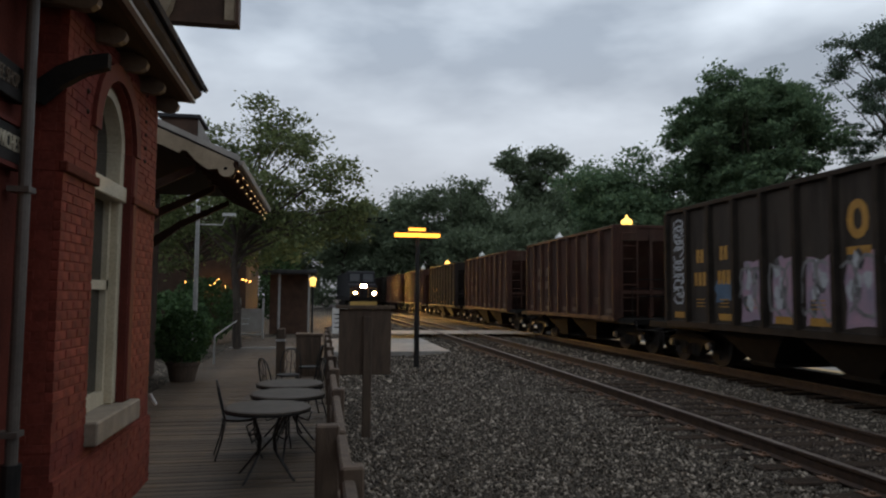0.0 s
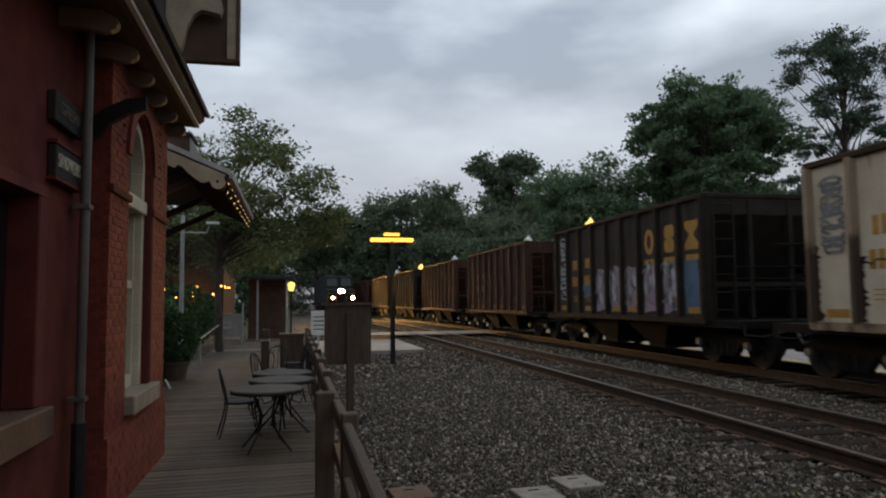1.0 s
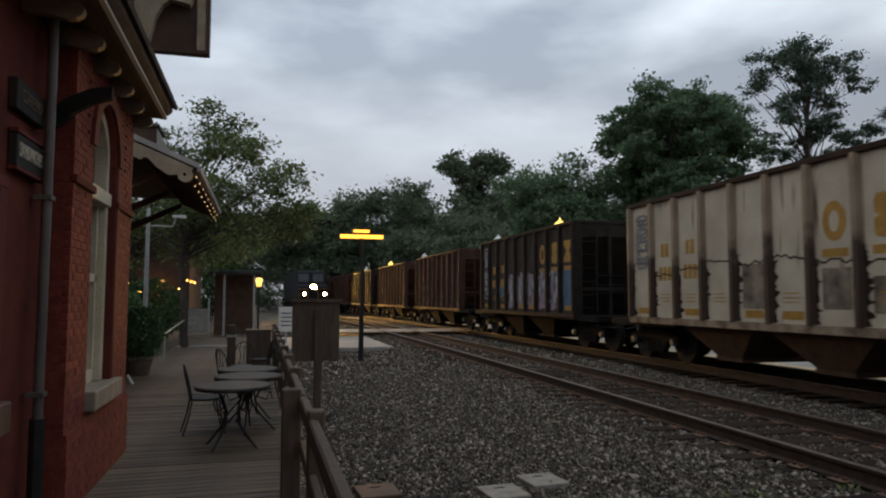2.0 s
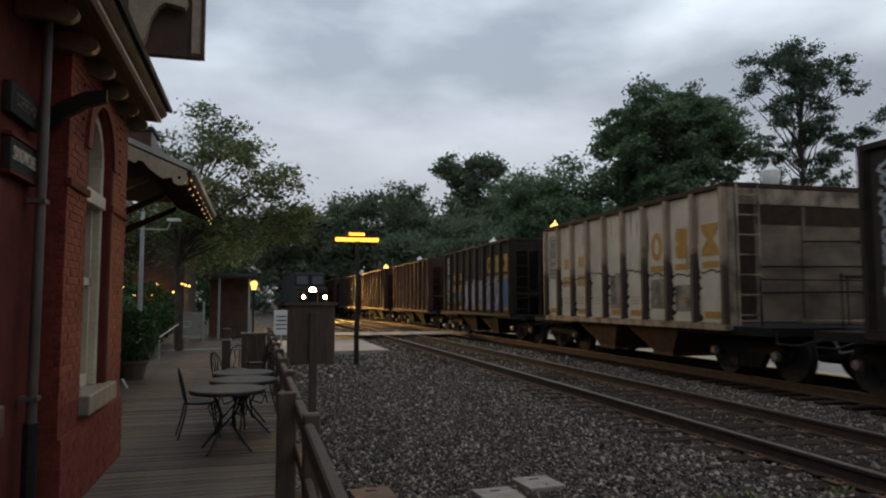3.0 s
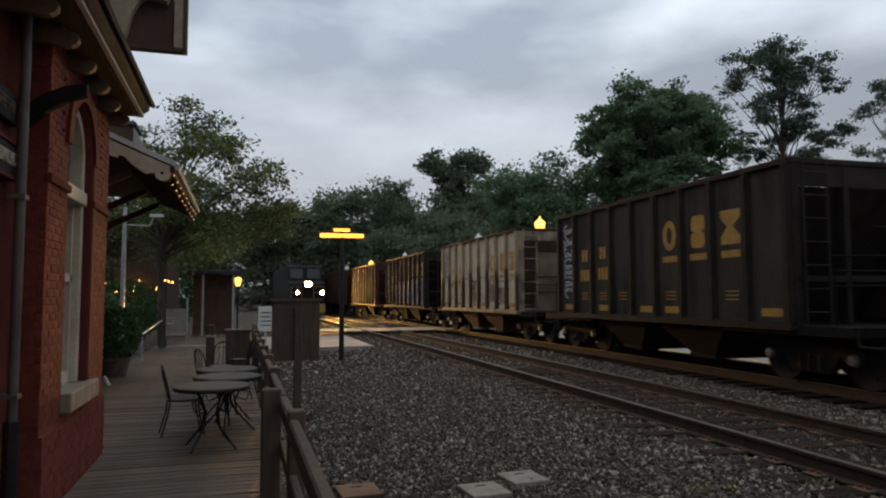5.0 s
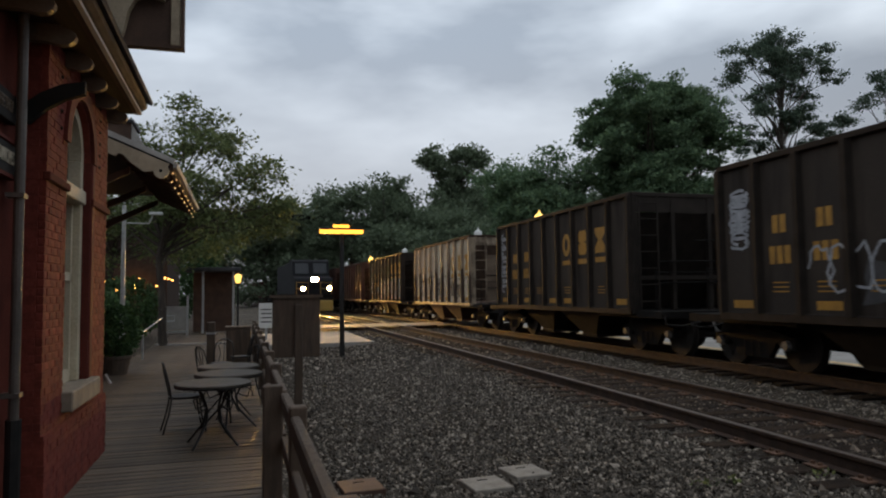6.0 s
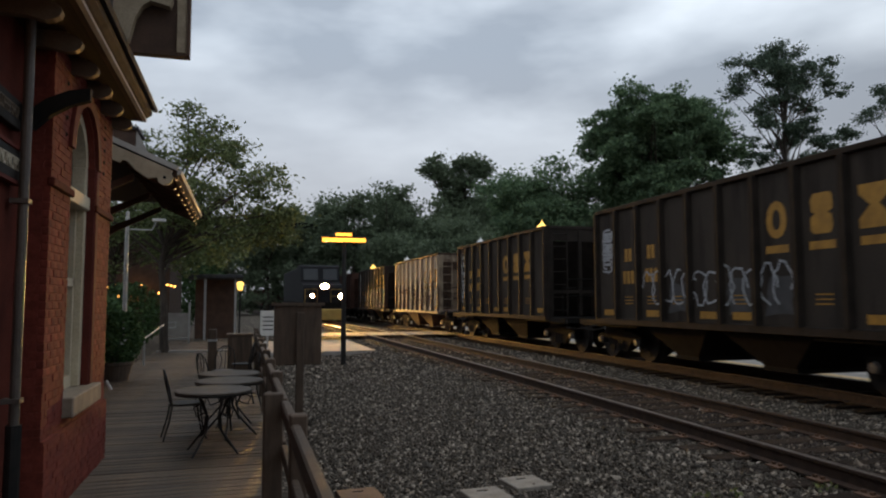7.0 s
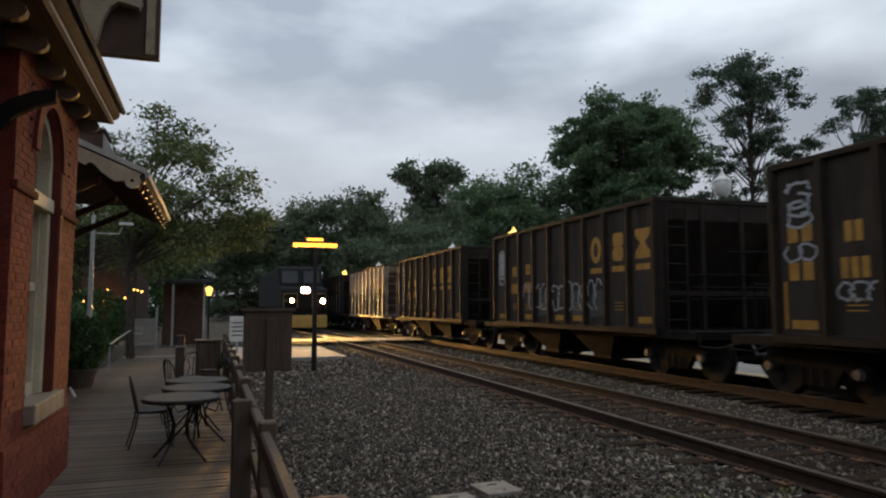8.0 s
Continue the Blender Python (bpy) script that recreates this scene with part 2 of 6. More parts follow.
M = {
    "brick": mat("brick_red", (0.23, 0.05, 0.034), (0.14, 0.031, 0.022), 0.9, spec=0.2, scale=6, bump=0.25, rand=0.22),
    # Same brick, darkened: eaves shade is put into the colour.
    "brick_wall": mat("brick_shade_toned", (0.13, 0.032, 0.021), (0.08, 0.02, 0.014), 0.95, spec=0.15, scale=3, bump=0.3, fine=60),
    "mortar": mat("painted_mortar", (0.20, 0.046, 0.032), (0.13, 0.031, 0.022), 0.95, spec=0.15, scale=9),
    "stone": mat("sill_stone", (0.25, 0.205, 0.155), (0.17, 0.14, 0.105), 0.85, scale=5),
    "cream": mat("cream_paint", (0.58, 0.50, 0.36), (0.46, 0.39, 0.27), 0.55, scale=3, bump=0.06),
    "cream_dull": mat("weathered_cream_paint", (0.44, 0.345, 0.235), (0.31, 0.24, 0.16), 0.65, scale=4, bump=0.08),
    "brown": mat("brown_paint", (0.11, 0.064, 0.044), (0.07, 0.042, 0.03), 0.7, spec=0.25, scale=3, bump=0.08),
    "oxblood": mat("oxblood_paint", (0.13, 0.028, 0.020), (0.085, 0.019, 0.014), 0.8, spec=0.2, scale=3, bump=0.06),
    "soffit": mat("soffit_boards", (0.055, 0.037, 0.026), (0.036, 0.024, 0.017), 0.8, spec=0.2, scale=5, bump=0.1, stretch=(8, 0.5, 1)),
    "slate": mat("roof_slate", (0.06, 0.06, 0.064), (0.036, 0.036, 0.039), 0.8, spec=0.25, scale=5, rand=0.25),
    "gutter": mat("gutter_paint", (0.45, 0.42, 0.38), (0.34, 0.31, 0.28), 0.5, scale=3, bump=0.05),
    "pipe": mat("downpipe_paint", (0.10, 0.082, 0.07), (0.065, 0.054, 0.047), 0.5, scale=4, bump=0.05),
    "iron": mat("black_iron", (0.035, 0.033, 0.032), (0.02, 0.02, 0.02), 0.5, 0.6, scale=10, bump=0.1),
    "table_top": mat("worn_table_top", (0.08, 0.066, 0.053), (0.05, 0.041, 0.033), 0.65, spec=0.3, scale=8),
    "deck": mat("deck_board", (0.135, 0.098, 0.068), (0.05, 0.036, 0.025), 0.62, spec=0.4, scale=3, bump=0.35, fine=30, stretch=(0.6, 6, 6), rand=0.3),
    "fence": mat("fence_wood", (0.11, 0.075, 0.05), (0.065, 0.043, 0.03), 0.8, scale=3, bump=0.4, fine=30, stretch=(6, 6, 0.8), rand=0.2),
    "earth": gravel_mat("gravel_bed"),
    "tie": mat("creosoted_tie", (0.034, 0.024, 0.018), (0.018, 0.013, 0.01), 0.95, spec=0.12, scale=3, bump=0.5, fine=25, stretch=(0.5, 6, 6), rand=0.3),
    "rail": mat("rail_rust", (0.055, 0.032, 0.022), (0.03, 0.018, 0.013), 0.85, 0.1, scale=8, bump=0.2),
    "railhead": mat("worn_rail_head", (0.19, 0.155, 0.13), (0.11, 0.085, 0.07), 0.40, 1.0, scale=6, bump=0.04),
    "plate": mat("tie_plate", (0.14, 0.075, 0.045), (0.09, 0.05, 0.032), 0.8, 0.2, scale=12),
    "edge_paint": mat("worn_yellow_edge_paint", (0.62, 0.44, 0.22), (0.46, 0.33, 0.18), 0.8, scale=5),
    "cover": mat("stained_cover_concrete", (0.29, 0.26, 0.22), (0.19, 0.165, 0.135), 0.9, scale=6, fine=60),
    "platform": mat("platform_concrete", (0.32, 0.30, 0.275), (0.22, 0.205, 0.19), 0.9, scale=2, fine=40),
    "road": mat("crossing_planks", (0.26, 0.245, 0.225), (0.18, 0.17, 0.155), 0.85, scale=3, fine=30),
    "car_black": mat("black_car_paint", (0.047, 0.037, 0.030), (0.064, 0.049, 0.038), 0.75, spec=0.16, scale=1.2, bump=0.1, streak=((0.024, 0.0175, 0.0135), (2.6, 2.6, 0.4), 0.5, 0.68)),
    # Ribs, chords, sills and ends take a darker black than the sheets.
    "car_trim": mat("darker_black_frame_paint", (0.034, 0.027, 0.022), (0.022, 0.0175, 0.0145), 0.85, spec=0.15, scale=3, bump=0.15),
    "car_white": mat("cream_car_paint", (0.66, 0.55, 0.40), (0.50, 0.40, 0.28), 0.65, scale=1.5, bump=0.1, streak=((0.14, 0.09, 0.058), (1.4, 4.2, 0.6), 0.60, 0.72)),
    "car_rust": mat("rusted_car_paint", (0.075, 0.033, 0.022), (0.042, 0.022, 0.017), 0.8, spec=0.2, scale=1.4, bump=0.15, streak=((0.11, 0.07, 0.05), (2.2, 2.2, 0.3), 0.55, 0.75)),
    "rust_dark": mat("dark_rust", (0.055, 0.032, 0.02), (0.03, 0.018, 0.012), 0.9, spec=0.2, scale=5),
    "rib_rust": low_rust_mat("rust_stained_cream_paint", (0.32, 0.24, 0.165), (0.05, 0.03, 0.02), 2.2, 2.6),
    "sill_tan": mat("stained_tan_sill_paint", (0.33, 0.255, 0.175), (0.085, 0.055, 0.035), 0.75, scale=3.2, bump=0.1),
    "rust": mat("rust", (0.10, 0.05, 0.03), (0.055, 0.03, 0.02), 0.85, 0.2, scale=6),
    "under": mat("underframe_grime", (0.016, 0.014, 0.012), (0.009, 0.008, 0.0075), 0.9, spec=0.15, scale=5),
    "wheel": mat("wheel_steel", (0.024, 0.018, 0.015), (0.014, 0.011, 0.009), 0.85, 0.1, scale=9),
    "cap": mat("bearing_cap", (0.20, 0.19, 0.18), (0.10, 0.095, 0.09), 0.5, 0.3, scale=12),
    "yellow": mat("yellow_lettering_paint", (0.50, 0.25, 0.035), (0.34, 0.165, 0.026), 0.6, scale=5, bump=0.05),
    "spray_white": mat("white_spray_paint", (0.50, 0.50, 0.52), (0.36, 0.36, 0.38), 0.6, scale=8, bump=0),
    "spray_pink": mat("pink_spray_paint", (0.42, 0.25, 0.31), (0.25, 0.21, 0.27), 0.6, scale=3, bump=0),
    "spray_blue": mat("blue_spray_paint", (0.10, 0.16, 0.24), (0.06, 0.10, 0.16), 0.6, scale=3, bump=0),
    "spray_dim": mat("dim_spray_paint", (0.075, 0.07, 0.07), (0.045, 0.042, 0.042), 0.6, scale=4, bump=0),
    "faded": mat("faded_marking_paint", (0.16, 0.10, 0.06), (0.10, 0.06, 0.04), 0.7, scale=5, bump=0),
    "spray_grey": mat("grey_spray_paint", (0.27, 0.255, 0.25), (0.16, 0.15, 0.15), 0.6, scale=4, bump=0),
    "bark": mat("bark", (0.075, 0.058, 0.045), (0.04, 0.032, 0.026), 0.95, scale=4, bump=0.5, stretch=(3, 3, 0.6)),
    "leaf_oak": island_mat("leaves_dark_green", (0.08, 0.135, 0.075), (0.125, 0.195, 0.105), (0.185, 0.265, 0.135), trans=0.4),
    "leaf_tall": island_mat("leaves_dark_blue_green", (0.055, 0.085, 0.06), (0.085, 0.125, 0.085), (0.13, 0.175, 0.115), trans=0.3),
    # Lighter, greyer green; distance haze is mixed into these leaf colours.
    "leaf_far": island_mat("leaves_hazed_green", (0.09, 0.12, 0.075), (0.125, 0.165, 0.10), (0.17, 0.215, 0.13), trans=0.4),
    "leaf_locust": island_mat("leaves_feathery_green", (0.075, 0.10, 0.04), (0.12, 0.155, 0.06), (0.19, 0.22, 0.09), trans=0.35),
    "hedge": island_mat("hedge_leaves", (0.03, 0.07, 0.022), (0.05, 0.10, 0.034), (0.08, 0.15, 0.045), trans=0.2),
    "stones": island_mat("ballast_stones", (0.032, 0.025, 0.018), (0.078, 0.062, 0.046), (0.38, 0.325, 0.26), mid=0.70),
    "stones_oily": island_mat("oily_ballast_stones", (0.022, 0.015, 0.010), (0.052, 0.036, 0.025), (0.24, 0.19, 0.145), mid=0.74),
    "steel_pale": mat("galvanised_steel", (0.48, 0.48, 0.47), (0.36, 0.36, 0.35), 0.45, 0.5, scale=8, bump=0.05),
    "board_grey": mat("grey_board", (0.36, 0.34, 0.31), (0.27, 0.25, 0.23), 0.7, scale=3),
    "sign_black": mat("black_sign_board", (0.03, 0.026, 0.024), (0.02, 0.018, 0.016), 0.75, spec=0.2, scale=5),
    "sign_cream": mat("cream_sign_letters", (0.55, 0.48, 0.36), (0.46, 0.40, 0.30), 0.6, scale=9, bump=0),
    "paper": mat("white_notice", (0.7, 0.68, 0.64), (0.58, 0.56, 0.52), 0.7, scale=3, bump=0),
    "glass": glass_mat("dark_window_glass", (0.012, 0.013, 0.015)),
    "end_rust": mat("rusted_end_paint", (0.19, 0.135, 0.09), (0.055, 0.032, 0.021), 0.8, scale=1.3, bump=0.1, stretch=(1.0, 1.0, 1.6)),
    "tail": mat("rafter_tail_paint", (0.14, 0.10, 0.068), (0.09, 0.064, 0.044), 0.6, scale=4),
    # Wall colour darkened to carry the shade under the canopy.
    "shade_wall": mat("shade_darkened_wall", (0.06, 0.04, 0.03), (0.04, 0.027, 0.02), 0.9, spec=0.2, scale=3),
    "globe": mat("frosted_globe", (0.72, 0.72, 0.70), (0.62, 0.62, 0.6), 0.35, scale=6, bump=0),
    "headlight": glow("headlight_glow", (1.0, 0.52, 0.13), 15000.0),
    "ditch": glow("ditch_light_glow", (1.0, 0.52, 0.13), 13000.0),
    "sodium": glow("sodium_lamp_glow", (1.0, 0.40, 0.04), 3.0),
    "globe_lit": glow("lit_globe_glow", (1.0, 0.60, 0.13), 2.0),
    "wall_glow": glow("wall_lamp_glow", (1.0, 0.45, 0.08), 40.0),
    "lantern_glow": glow("lantern_glow", (1.0, 0.42, 0.08), 9.0),
    "bulb": glow("string_bulb_glow", (1.0, 0.6, 0.25), 1.2),
    "loco": mat("locomotive_paint", (0.02, 0.02, 0.022), (0.013, 0.013, 0.015), 0.8, spec=0.15, scale=3, bump=0.04),
    "loco_trim": mat("locomotive_trim", (0.5, 0.32, 0.08), (0.42, 0.26, 0.06), 0.5, scale=3, bump=0.04),
}


# ======== building helpers ========
def box(bm, x0, x1, y0, y1, z0, z1, bevel=0.0):
    r = bmesh.ops.create_cube(bm, size=1.0)["verts"]
    for v in r:
        v.co = Vector(((x0 + x1) / 2 + v.co.x * (x1 - x0), (y0 + y1) / 2 + v.co.y * (y1 - y0), (z0 + z1) / 2 + v.co.z * (z1 - z0)))
    if bevel:
        es = {e for v in r for e in v.link_edges}
        bmesh.ops.bevel(bm, geom=list(es), offset=bevel, segments=1, affect="EDGES")


def rod(bm, p0, p1, r0, r1=None, n=8):
    p0, p1 = Vector(p0), Vector(p1)
    r1 = r0 if r1 is None else r1
    d = p1 - p0
    q = d.to_track_quat("Z", "Y").to_matrix().to_4x4()
    bmesh.ops.create_cone(bm, cap_ends=True, segments=n, radius1=r0, radius2=r1, depth=d.length, matrix=Matrix.Translation((p0 + p1) / 2) @ q)


def pipe(bm, pts, r, n=6):
    """One bent tube through the points."""
    pts = [Vector(p) for p in pts]
    rings, side = [], None
    for i, p in enumerate(pts):
        d = (pts[min(i + 1, len(pts) - 1)] - pts[max(i - 1, 0)]).normalized()
        if side is None:
            side = d.orthogonal().normalized()
        side = (side - d * side.dot(d)).normalized()
        up = d.cross(side)
        rings.append([bm.verts.new(p + r * (side * math.cos(math.tau * k / n) + up * math.sin(math.tau * k / n))) for k in range(n)])
    for u, v in zip(rings, rings[1:]):
        for k in range(n):
            bm.faces.new((u[k], u[(k + 1) % n], v[(k + 1) % n], v[k]))
    bm.faces.new(rings[0][::-1])
    bm.faces.new(rings[-1])


def lathe(bm, profile, n=16, at=(0, 0, 0)):
    rings = [[bm.verts.new((at[0] + r * math.cos(2 * math.pi * i / n), at[1] + r * math.sin(2 * math.pi * i / n), at[2] + z)) for i in range(n)] for r, z in profile]
    for a, b in zip(rings, rings[1:]):
        for i in range(n):
            bm.faces.new((a[i], a[(i + 1) % n], b[(i + 1) % n], b[i]))
    bm.faces.new(rings[0][::-1])
    bm.faces.new(rings[-1])


def slab(bm, outline, axis, a, b):
    """Extrudes a closed outline of 2D points along axis 'x' or 'y' from a to b."""
    def put(u, v, w):
        return (w, u, v) if axis == "x" else (u, w, v)
    lo = [bm.verts.new(put(u, v, a)) for u, v in outline]
    hi = [bm.verts.new(put(u, v, b)) for u, v in outline]
    n = len(outline)
    bm.faces.new(lo)
    bm.faces.new(hi[::-1])
    for i in range(n):
        bm.faces.new((lo[i], hi[i], hi[(i + 1) % n], lo[(i + 1) % n]))
    bmesh.ops.recalc_face_normals(bm, faces=bm.faces[:])


def mesh_of(name, bm, material, smooth=False):
    me = bpy.data.meshes.new(name)
    bm.to_mesh(me)
    bm.free()
    me.materials.append(material)
    if smooth:
        me.shade_smooth()
    return me


def part(name, bm, material, parent=None, label="", smooth=False, at=None):
    ob = new(name, mesh_of(name, bm, material, smooth))
    if parent:
        ob.parent = parent
    if at is not None:
        ob.matrix_basis = at
    if label:
        ob["label"] = label
    return ob


def thing(name, label, category, at=None, group="", kind=""):
    ob = new(name)
    ob.empty_display_size = 0.2
    if at is not None:
        ob.matrix_basis = at
    return tagged(ob, label, category, group, kind)


def B():
    return bmesh.new()


def boxpart(name, dims, material, parent, label="", bevel=0.0):
    bm = B()
    box(bm, *dims, bevel=bevel)
    return part(name, bm, material, parent, label)


def raw_mesh(name, verts, faces, material, smooth=False):
    me = bpy.data.meshes.new(name)
    me.from_pydata(verts.tolist() if hasattr(verts, "tolist") else verts, [], faces.tolist() if hasattr(faces, "tolist") else faces)
    me.materials.append(material)
    if smooth:
        me.shade_smooth()
    me.update()
    return me


# ======== the line of the two tracks ========
RX, RA, RK = 5.0255, -0.029, 0.0011     # near rail at the start, heading, curvature
GAUGE = 1.505
FAR_OFF = 4.92                           # centre of the far track from the near rail
DECK_Z = -0.30


def on_track(s, off=0.0):
    th = RA + RK * s
    x = RX - (math.cos(RA) - math.cos(th)) / RK + off * math.cos(th)
    y = (math.sin(th) - math.sin(RA)) / RK + off * math.sin(th)
    return x, y, th


def track_pose(s, off, z=0.0):
    x, y, th = on_track(s, off)
    return pose(x, y, z, 0, 0, math.degrees(th))


# ======== ground ========
def ground_height(x, y):
    """Flat by the deck, a low shoulder under the tracks, level beyond."""
    s = y
    nx, _, _ = on_track(max(-20.0, min(s, 120.0)), -0.6)
    d = x - nx
    if d < -1.6:
        return -0.36
    if d < 0:
        return -0.36 + 0.145 * (d + 1.6) / 1.6
    if d < 6.6:
        return -0.215
    return max(-0.36, -0.215 - 0.145 * (d - 6.6) / 1.2)


def build_ground():
    xs = [-2500, -400, -80, -20, -8, -3, -1, 0, 1, 2] + [2.4 + 0.25 * i for i in range(44)] + [14, 16, 20, 30, 60, 120, 400, 2500]
    ys = [-2500, -400, -100, -40, -20, -10] + [-6 + 1.0 * i for i in range(90)] + [90, 100, 110, 130, 160, 250, 600, 2500]
    verts = [(x, y, ground_height(x, y) + (0.012 * noise.noise((x * 1.7, y * 1.7, 0)) if abs(x) < 20 and -10 < y < 60 else 0)) for y in ys for x in xs]
    w = len(xs)
    faces = [(j * w + i, j * w + i + 1, (j + 1) * w + i + 1, (j + 1) * w + i) for j in range(len(ys) - 1) for i in range(w - 1)]
    tagged(new("ground", raw_mesh("ground", verts, faces, M["earth"])), "grey-brown gravel ground beside the railway", "ground", kind="structure")


def stone_field(name, label, n, place, size, seed, material="stones"):
    """Many loose angular stones in one mesh."""
    rng = np.random.default_rng(seed)
    base = np.array([(1, 0, 0), (-1, 0, 0), (0, 1, 0), (0, -1, 0), (0, 0, 1), (0, 0, -1)], float)
    tri = np.array([(0, 2, 4), (2, 1, 4), (1, 3, 4), (3, 0, 4), (2, 0, 5), (1, 2, 5), (3, 1, 5), (0, 3, 5)])
    P = place(rng, n)
    n = len(P)
    sz = size * rng.lognormal(0, 0.33, n)
    v = base[None] * (0.7 + 0.6 * rng.random((n, 6, 1))) + 0.14 * rng.standard_normal((n, 6, 3))
    v *= (sz[:, None, None] * np.array([1.0, 1.0, 0.7]))
    q = rng.standard_normal((n, 4))
    q /= np.linalg.norm(q, axis=1)[:, None]
    w_, x_, y_, z_ = q.T
    R = np.stack([np.stack([1 - 2 * (y_**2 + z_**2), 2 * (x_*y_ - z_*w_), 2 * (x_*z_ + y_*w_)], 1), np.stack([2 * (x_*y_ + z_*w_), 1 - 2 * (x_**2 + z_**2), 2 * (y_*z_ - x_*w_)], 1), np.stack([2 * (x_*z_ - y_*w_), 2 * (y_*z_ + x_*w_), 1 - 2 * (x_**2 + y_**2)], 1)], 1)
    v = np.einsum("nij,nkj->nki", R, v) + P[:, None, :]
    f = (tri[None] + (np.arange(n) * 6)[:, None, None]).reshape(-1, 3)
    tagged(new(name, raw_mesh(name, v.reshape(-1, 3), f, M[material])), label, "gravel", kind="stuff")


def build_stones():
    gh = np.vectorize(ground_height)

    def near(rng, n, inside):
        y = 3.6 + 13 * rng.random(n) ** 1.25
        x = 0.55 + rng.random(n) * (8.6 - 0.55)
        nr = RX + 0.0 * y + 0.029 * y - 0.00055 * y * y
        keep = ~((np.abs(x - nr) < 0.09) | (np.abs(x - nr - GAUGE) < 0.09))
        on_tie = (np.abs((y - 1.0 + 0.265) % 0.53 - 0.265) < 0.125) & (x > nr - 0.5) & (x < nr + 2.0)
        k_tie = np.floor((y - 1.0 + 0.265) / 0.53).astype(int)
        keep &= ~(on_tie & (rng.random(len(x)) < 0.35 + 0.5 * ((k_tie * 37) % 11) / 10))
        edge = 0.12 * rng.standard_normal(len(x))
        keep &= ((x > nr + 0.05 + edge) & (x < nr + GAUGE - 0.05 + edge)) == inside
        x, y = x[keep], y[keep]
        return np.stack([x, y, gh(x, y) + 0.012 + 0.02 * rng.random(len(x))], 1)

    def mid(rng, n):
        y = 15 + 30 * rng.random(n) ** 1.3
        x = 0.7 + rng.random(n) * 8.2
        nr = RX + 0.029 * y - 0.00055 * y * y
        keep = ~((np.abs(x - nr) < 0.09) | (np.abs(x - nr - GAUGE) < 0.09))
        x, y = x[keep], y[keep]
        return np.stack([x, y, gh(x, y) + 0.01 + 0.02 * rng.random(len(x))], 1)

    stone_field("ballast_gravel", "loose grey crushed stone ballast around the rails", 150000, lambda rng, n: near(rng, n, False), 0.0190, 3)
    stone_field("track_gravel", "oily brown crushed stone between the rails", 150000, lambda rng, n: near(rng, n, True), 0.0190, 7, "stones_oily")
    stone_field("distant_gravel", "loose grey crushed stone ballast along the line", 48000, mid, 0.03, 4)


# ======== railway tracks ========
def sweep(name, profile, off, s0, s1, step, material, parent, smooth=False):
    n = int((s1 - s0) / step)
    verts, faces, k = [], [], len(profile)
    for i in range(n + 1):
        x, y, th = on_track(s0 + i * step, off)
        for u, z in profile:
            verts.append((x + u * math.cos(th), y + u * math.sin(th), z))
    for i in range(n):
        for j in range(k):
            faces.append((i * k + j, i * k + (j + 1) % k, (i + 1) * k + (j + 1) % k, (i + 1) * k + j))
    ob = new(name, raw_mesh(name, verts, faces, material, smooth))
    ob.parent = parent
    return ob


RAIL_WEB = [(-0.07, -0.17), (0.07, -0.17), (0.07, -0.158), (0.012, -0.14), (0.012, -0.045), (0.036, -0.035), (0.036, -0.012), (-0.036, -0.012), (-0.036, -0.035), (-0.012, -0.045), (-0.012, -0.14), (-0.07, -0.158)]
RAIL_HEAD = [(-0.034, -0.012), (0.034, -0.012), (0.034, -0.004), (0.024, 0.0), (-0.024, 0.0), (-0.034, -0.004)]


def build_tracks():
    bm = B()
    box(bm, -1.3, 1.3, -0.115, 0.115, -0.33, -0.165, 0.012)
    tie_me = mesh_of("tie", bm, M["tie"])
    bm = B()
    box(bm, -0.17, 0.17, -0.09, 0.09, -0.166, -0.15, 0.004)
    for sx in (-0.1, 0.1):
        box(bm, sx - 0.015, sx + 0.015, -0.06, -0.03, -0.15, -0.125)
        box(bm, sx - 0.015, sx + 0.015, 0.03, 0.06, -0.15, -0.125)
    plate_me = mesh_of("tie_plate", bm, M["plate"])
    rng = random.Random(5)
    for label, off in (("empty railway track with rusty rails on wooden ties", 0.0), ("railway track with rusty rails under the freight train", FAR_OFF - GAUGE / 2)):
        tr = thing("railway_track", label, "railway track", kind="structure", group="railway tracks")
        for o in (off, off + GAUGE):
            sweep("rail", RAIL_WEB, o, -12, 150, 1.0, M["rail"], tr)
            sweep("rail_head", RAIL_HEAD, o, -12, 150, 1.0, M["railhead"], tr)
        s = 1.0
        while s < (62 if off == 0 else 40):
            t = new("tie", tie_me)
            t.parent = tr
            t.matrix_basis = track_pose(s, off + GAUGE / 2 + rng.uniform(-0.05, 0.05), rng.uniform(-0.012, 0.004)) @ pose(0, 0, 0, 0, 0, rng.uniform(-1.5, 1.5))
            if off == 0 and s < 26:
                for o in (0, GAUGE):
                    p = new("tie_plate", plate_me)
                    p.parent = tr
                    p.matrix_basis = track_pose(s, o)
            s += 0.53


# ======== freight cars ========
CAR_L, CAR_PITCH, SPEED = 8.8, 11.9, 4.91
TOP, SILL, HALF = 3.74, 1.0, 1.55


def flat_shape(bm, outline, x=-HALF - 0.012):
    """A thin painted shape on the side that faces the station; outline in (y, z)."""
    vs = [bm.verts.new((x, u, z)) for u, z in outline]
    bm.faces.new(vs)


def rect(bm, y0, y1, z0, z1, x=-HALF - 0.012):
    flat_shape(bm, [(y0, z0), (y0, z1), (y1, z1), (y1, z0)], x)


